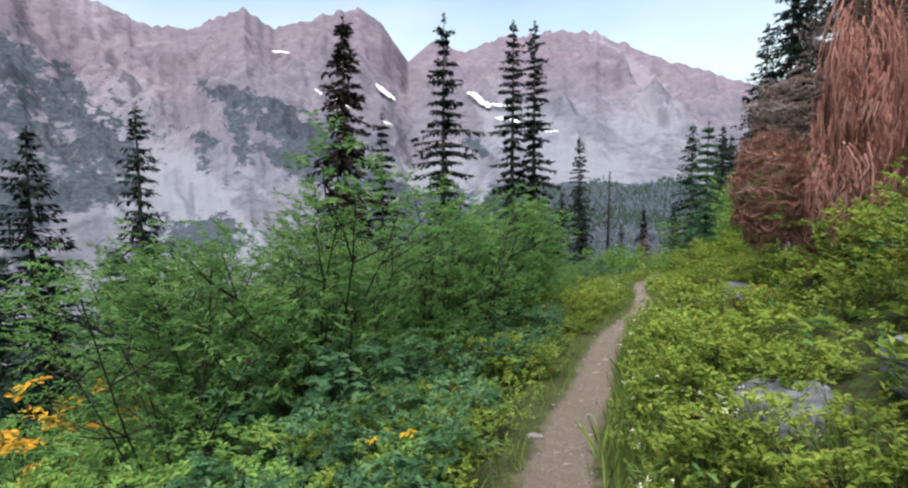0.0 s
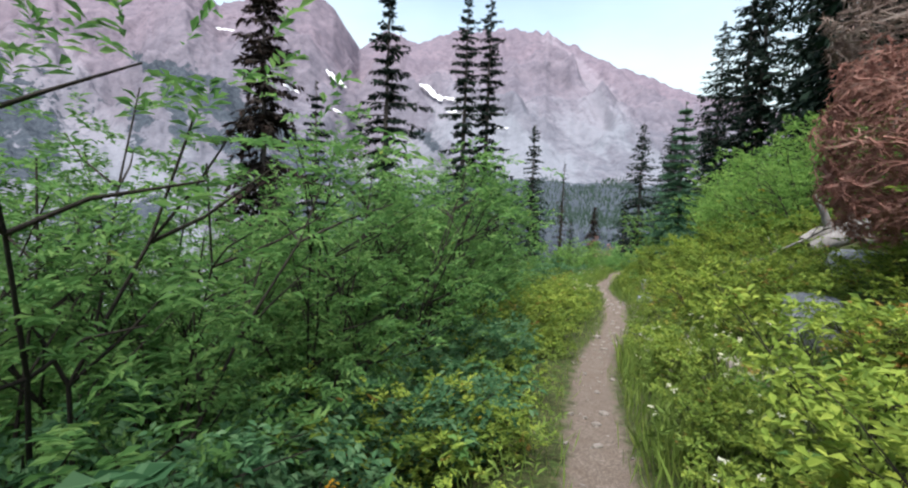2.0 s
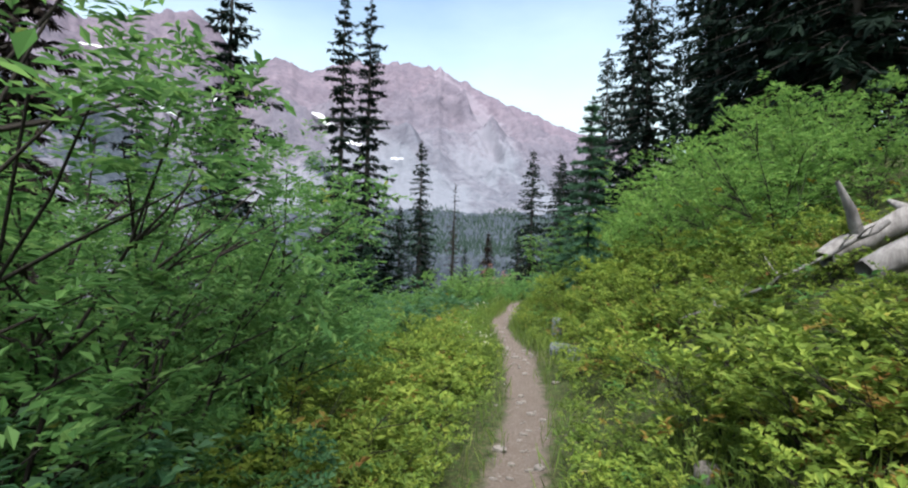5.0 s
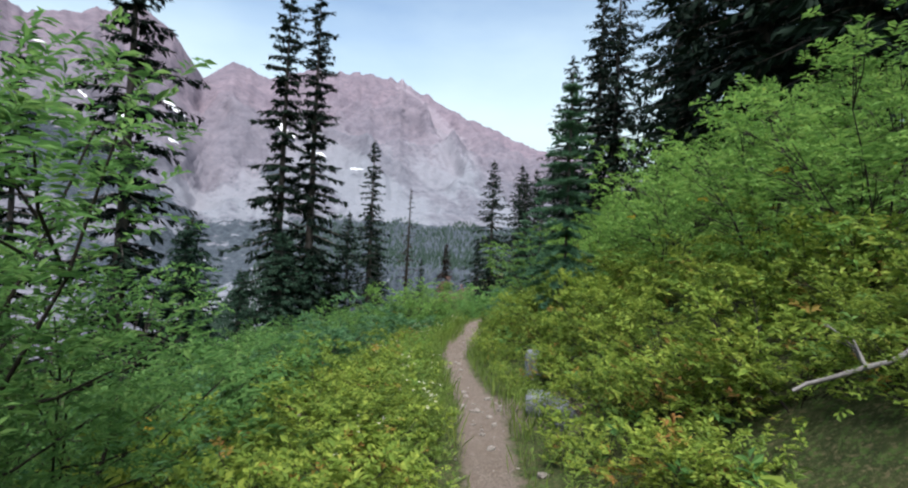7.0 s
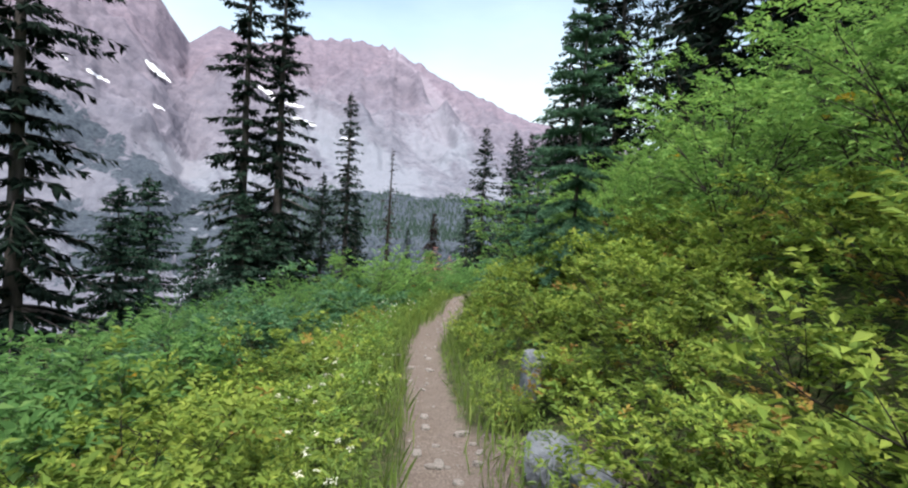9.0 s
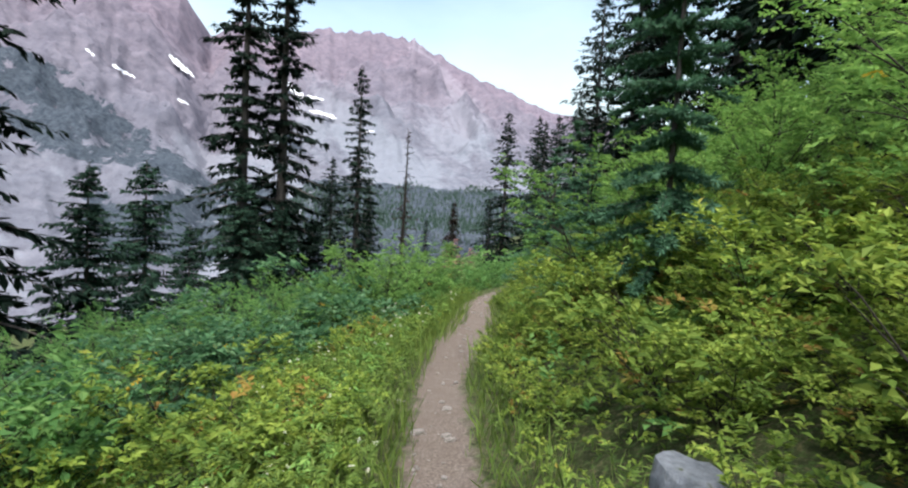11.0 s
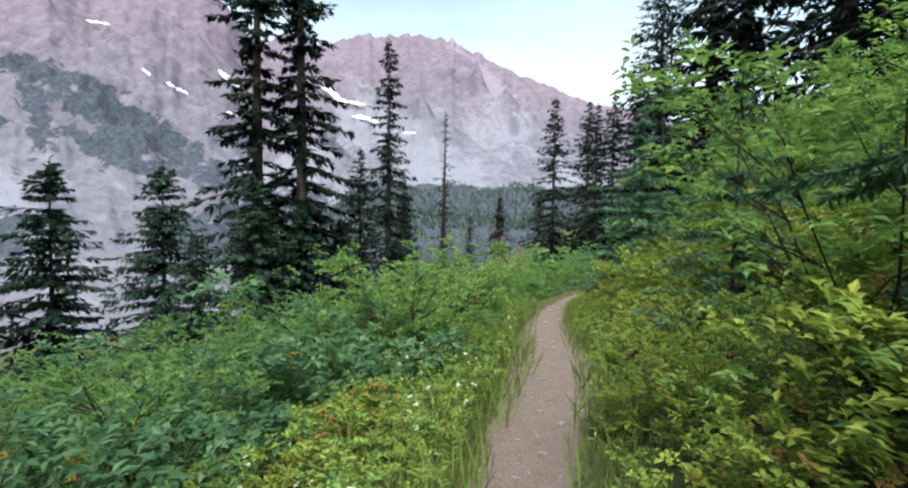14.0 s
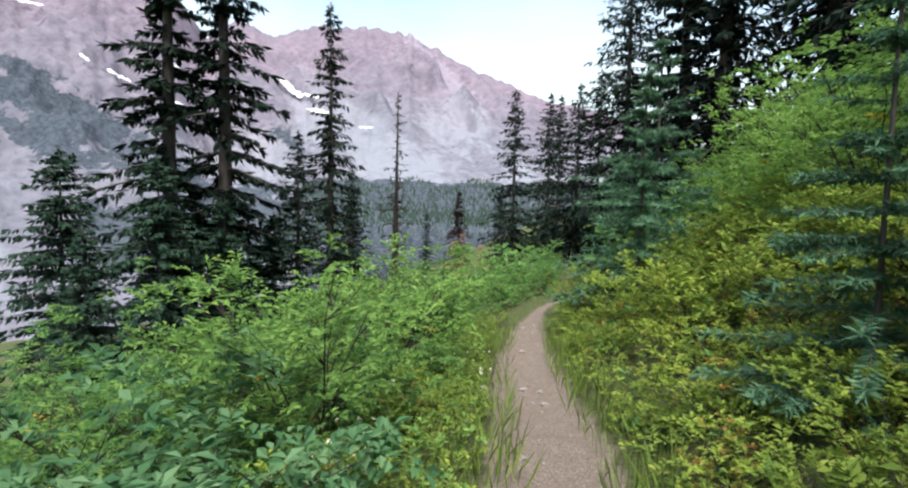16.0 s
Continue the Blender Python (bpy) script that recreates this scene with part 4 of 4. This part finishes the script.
scatter(rusty, spots_in(44, (-3, 15), (5, 24), lambda s, y, x: ((s > 0.8) & (s < 3.2) & clear_of(x, y)) | ((s < -0.9) & (s > -2.4) & (y > 9)), 0.5), "rusty bushes along the trail", (0.6, 1.1), limit=0.85)


def cover(name, n, x_range, y_range, keep, leaf, length, width, height, label, seed, per=7, round_leaf=False, upward=0.55):
    """Undergrowth that nobody could count: leafy sprigs all over a stretch of ground."""
    g = np.random.default_rng(seed)
    p = np.column_stack((g.uniform(*x_range, n), g.uniform(*y_range, n)))
    p = p[keep(off_trail(p[:, 0], p[:, 1]), p[:, 1], p[:, 0])]
    hill = fbm(p[:, 0] * 0.9, p[:, 1] * 0.9, 3, seed)
    z = ground_at(p[:, 0], p[:, 1]) + height * (0.15 + 0.85 * g.random(len(p)) ** 0.7) * (0.35 + 1.3 * hill)
    d = g.normal(0, 0.8, (len(p), 3)) * min(1.0, 0.6 / upward + 0.1) + [0, 0, upward]
    ob = new(name, mesh_of(name, [twig_leaves(g, np.column_stack((p, z)), d, per, length, width, round_leaf)], leaf))
    return tagged(ob, label, "undergrowth", kind="stuff")


cover("undergrowth", 15000, (-12, 30), (-3, 46), lambda s, y, x: (np.abs(s) > 0.7) & (np.abs(s) < 14) & clear_of(x, y), M_GREEN, 0.085, 0.45, 0.36, "mixed low green leafy undergrowth covering the slope", 101)
cover("undergrowth", 32000, (-2, 14), (-2, 28), lambda s, y, x: (np.abs(s) > 0.45) & (s < 4.5) & (s > -3) & clear_of(x, y), M_LIME, 0.042, 0.5, 0.32, "yellow-green low undergrowth beside the trail", 102)
cover("undergrowth", 12000, (-1, 12), (0, 26), lambda s, y, x: (np.abs(s) > half_width(y) + 0.08) & (s < 1.3) & (s > -1.5), M_GRASS, 0.06, 0.22, 0.34, "narrow-leaved upright green weeds lining the trail", 104, 9, False, 1.5)
cover("undergrowth", 5200, (-10, 9), (22, 50), lambda s, y, x: (s < -4.5) & (s > -22), M_GREEN, 0.15, 0.45, 0.8, "leafy green brush on the falling slope", 105, 7)
cover("brush", 4500, (-26, 4), (24, 62), lambda s, y, x: (s < -9) & (s > -45), M_GREEN, 0.24, 0.5, 1.3, "green brush on the falling slope", 106, 7)
cover("brush", 9000, (-30, 70), (25, 110), lambda s, y, x: (np.abs(s) > 1) & (np.abs(s) < 34), M_GREEN, 0.26, 0.5, 1.5, "distant green brush on the mountainside", 103, 8)


def grass(name, n, x_range, y_range, keep, height, seed, label, broad=1.3):
    g = np.random.default_rng(seed)
    p = np.column_stack((g.uniform(*x_range, n), g.uniform(*y_range, n)))
    p = p[keep(off_trail(p[:, 0], p[:, 1]), p[:, 1], p[:, 0])]
    z = ground_at(p[:, 0], p[:, 1]) - 0.02
    k = len(p)
    d = g.normal(0, 0.28, (k, 3)) * [1, 1, 0] + [0, 0, 1]
    tuft = fbm(p[:, 0] * 1.5, p[:, 1] * 1.5, 3, seed)
    ln = height * g.uniform(0.45, 1.15, k) * (0.4 + 1.2 * tuft)
    ob = new(name, mesh_of(name, [leaves(np.column_stack((p, z)), d, g.normal(0, 1, (k, 3)), ln, g.uniform(0.002, 0.0045, k) * broad, 0.1)], M_GRASS))
    return tagged(ob, label, "grass", kind="stuff")


grass("grass", 34000, (-1, 12), (-1, 28), lambda s, y, x: (np.abs(s) > half_width(y) - 0.03 + 0.05 * np.sin(y * 3)) & (np.abs(s) < 1.1), 0.22, 110, "tall thin green and straw grass along the trail")

grass("grass", 24000, (3, 12), (12.5, 26), lambda s, y, x: ((s < -0.2) & (s > -1.9)) | ((s > 0.25) & (s < 0.7)), 0.34, 111, "knee-high yellow-green grass beside the trail", 1.5)
cover("undergrowth", 9000, (2, 11), (12.5, 26), lambda s, y, x: (s < -half_width(y) - 0.08) & (s > -2.1), M_GRASS, 0.05, 0.24, 0.42, "upright narrow-leaved yellow-green weeds lining the trail", 107, 9, False, 1.5)
cover("undergrowth", 3500, (4, 12), (14, 26), lambda s, y, x: (s < -0.5) & (s > -2.4), M_FRESH, 0.055, 0.4, 0.4, "bright green leafy weeds beside the trail", 108, 7, False, 0.9)
grass("grass", 18000, (0, 5), (1, 9), lambda s, y, x: (s > 0.25) & (s < 1.5), 0.34, 112, "knee-high seeding grass beside the trail")


# ---- stones and dead wood ----
def stone_mesh(name, seed, material, rough=0.28, cuts=3):
    bm = bmesh.new()
    bmesh.ops.create_icosphere(bm, subdivisions=cuts, radius=1)
    for v in bm.verts:
        q = v.co * 0.9 + Vector((seed * 7.3, seed * 3.1, 0))
        v.co *= 1 + rough * (noise.noise(q) * 1.2 + noise.noise(q * 2.7) * 0.5 + noise.noise(q * 6) * 0.16)
        v.co = Vector((max(min(v.co.x, 0.82), -0.85), max(min(v.co.y, 0.8), -0.83), max(min(v.co.z, 0.74), -0.9)))
    me = bpy.data.meshes.new(name)
    bm.to_mesh(me)
    bm.free()
    me.materials.append(material)
    return me


def stone(name, x, y, sx, sy, sz, seed, label, material=None, turn=0.0, sink=0.3, cuts=3, group=""):
    ob = new(name, stone_mesh(name, seed, material or M_STONE, 0.28, cuts))
    z = float(ground_at(np.array([x]), np.array([y]))[0])
    ob.matrix_basis = pose(x, y, z + sz * (0.75 - sink), 0, 0, turn) @ Matrix.Diagonal((sx, sy, sz, 1))
    return tagged(ob, label, "rock", group)


stone("boulder", 2.05, 3.05, 0.33, 0.28, 0.27, 1, "rounded grey granite boulder beside the trail", turn=20, sink=0.55)
stone("boulder", 3.64, 6.52, 0.3, 0.26, 0.28, 2, "blue-grey granite boulder in the bushes", turn=60, sink=0.1)
stone("boulder", 2.6, 2.6, 0.4, 0.3, 0.22, 4, "low pale granite boulder beside the trail", turn=70)
stone("boulder", 6.33, 14.7, 0.15, 0.2, 0.34, 5, "upright grey stone at the trail's edge", turn=-20, sink=0.5)
stone("boulder", 5.68, 13.45, 0.2, 0.3, 0.18, 6, "flat blue-grey stone at the trail's edge", turn=-30, sink=0.5)
stone("boulder", 5.62, 12.95, 0.15, 0.3, 0.15, 8, "grey stone at the trail's edge", turn=-20, sink=0.5)
for i, (x, y, r) in enumerate([(3.45, 7.95, 0.13), (3.35, 7.6, 0.17), (3.3, 7.1, 0.1), (3.0, 7.35, 0.09), (3.65, 8.2, 0.12), (3.1, 6.6, 0.16), (2.95, 6.2, 0.13), (3.55, 7.35, 0.12), (3.8, 8.5, 0.1), (3.2, 6.95, 0.12), (3.0, 6.85, 0.08), (3.5, 7.75, 0.08), (3.15, 6.3, 0.07), (3.3, 7.35, 0.08), (2.85, 6.45, 0.07)]):
    stone("stone", x, y, r, r * 0.8, r * 0.7, 10 + i, "pale grey stone in the grass beside the trail", M_PEBBLE, i * 50, 0.05, 2, "stones beside the trail")

stone("boulder", 5.5, 8.05, 0.5, 0.34, 0.24, 9, "flat grey rock slab below the fallen trunks", turn=25, sink=0.35)

# stones trodden into the trail
pebbles = [stone_mesh("pebble", 30 + i, M_PEBBLE, 0.3, 1) for i in range(5)]
LP = LINE[(LINE[:, 1] > -1) & (LINE[:, 1] < 28)]
for i in range(290):
    t = rng.random() * (len(LP) - 1.001)
    c = LP[int(t)] + (LP[int(t) + 1] - LP[int(t)]) * (t % 1)
    x, y = c[0] + rng.normal(0, 0.14), c[1] + rng.normal(0, 0.1)
    r = 0.01 + 0.045 * rng.random() ** 3
    z = float(ground_at(np.array([x]), np.array([y]))[0])
    ob = new("pebble", pebbles[i % 5])
    ob.matrix_basis = pose(x, y, z + r * 0.15, rng.uniform(-15, 15), 0, rng.uniform(0, 360)) @ Matrix.Diagonal((r * rng.uniform(0.9, 1.6), r, r * 0.6, 1))
    tagged(ob, "small pinkish grey stone bedded in the dirt trail", "stone", "stones in the trail")


def log(name, a, b, r0, r1, seed, label, stubs=6):
    """A weathered fallen trunk from a to b with broken limbs."""
    g = np.random.default_rng(seed)
    a, b = np.array(a, float), np.array(b, float)
    t = np.linspace(0, 1, 16)
    path = a + np.outer(t, b - a) + g.normal(0, 0.015, (16, 3))
    path[:, 2] += -0.12 * np.sin(t * np.pi) * np.linalg.norm(b - a) * 0.3
    root = new(name)
    root.empty_display_size = 0.2
    v, f = tube(path, np.linspace(r0, r1, 16) * g.uniform(0.88, 1.1, 16), 10)
    part("trunk", mesh_of("trunk", [(v + g.normal(0, r0 * 0.11, v.shape), f)], M_DEADWOOD, True), root)
    for i in range(stubs):
        q = path[g.integers(2, 15)]
        d = unit(np.cross(b - a, g.normal(0, 1, 3))) * g.uniform(0.25, 0.9) * (0.4 + r0 * 3)
        d[2] = abs(d[2])
        part("limb", mesh_of("limb", [tube([q, q + d * 0.5 + g.normal(0, 0.03, 3), q + d], [r1 * 0.45, r1 * 0.3, r1 * 0.12], 6)], M_DEADWOOD, True), root)
    return tagged(root, label, "log")


def on_ground(x, y, lift=0.0):
    return (x, y, float(ground_at(np.array([x]), np.array([y]))[0]) + lift)


log("fallen_log", on_ground(5.8, 9.1, 0.2), on_ground(8.2, 8.2, 0.5), 0.1, 0.17, 1, "pale weathered fallen trunk lying on the slope", 0)
log("fallen_log", on_ground(6.2, 9.75, 0.25), on_ground(8.9, 9.2, 0.5), 0.1, 0.16, 2, "grey fallen trunk beside another on the slope", 2)
log("fallen_log", on_ground(6.2, 8.75, 0.1), on_ground(7.6, 8.1, 0.2), 0.1, 0.16, 5, "broken pale trunk splitting beside another", 4)
log("dead_branch", on_ground(5.2, 10.45, 0.42), on_ground(6.5, 9.4, 0.4), 0.01, 0.022, 3, "bleached dead branch with upright twigs in the bushes", 11)
log("dead_branch", on_ground(5.6, 5.6, 0.25), on_ground(4.5, 5.4, 0.5), 0.03, 0.02, 4, "grey dead branch under the red fir", 8)


def flower(seed):
    g = np.random.default_rng(seed)
    root = new("wildflower")
    root.empty_display_size = 0.1
    h = 0.5
    st, lf = [], []
    for i in range(4):
        e = np.array([g.normal(0, 0.09), g.normal(0, 0.09), h * g.uniform(0.75, 1.1)])
        st.append(tube([[0, 0, 0], e * [0.4, 0.4, 0.5], e], [0.003, 0.0025, 0.002], 4))
        n = 10
        hd = [leaves(np.repeat(e[None], n, 0) + g.normal(0, 0.006, (n, 3)), g.normal(0, 1, (n, 3)) * [1, 1, 0.5] + [0, 0, 0.4], [0, 0, 1.0] + g.normal(0, 0.3, (n, 3)), np.full(n, 0.017), np.full(n, 0.01))]
        part("flower_head", mesh_of("flower_head", hd, M_WHITE), root, "small white flowers")
        n = 12
        t = g.random(n)[:, None]
        lf.append(leaves(e * t * 0.9, g.normal(0, 1, (n, 3)) + [0, 0, 0.6], g.normal(0, 1, (n, 3)), np.full(n, 0.09), np.full(n, 0.018)))
    part("stalk", mesh_of("stalk", st, M_GRASS), root)
    part("foliage", mesh_of("foliage", lf, M_GRASS), root)
    return tagged(root, "tall wildflower with small white blossoms beside the trail", "flower")


flowers = [flower(1), flower(2)]
scatter(flowers, np.vstack((spots_in(36, (0.5, 4), (1.5, 8), lambda s, y, x: (s > 0.38) & (s < 1.3), 0.1), spots_in(44, (3, 10), (12, 24), lambda s, y, x: (s < -0.4) & (s > -1.6), 0.2))), "white wildflowers", (0.6, 1.1), 0.02)
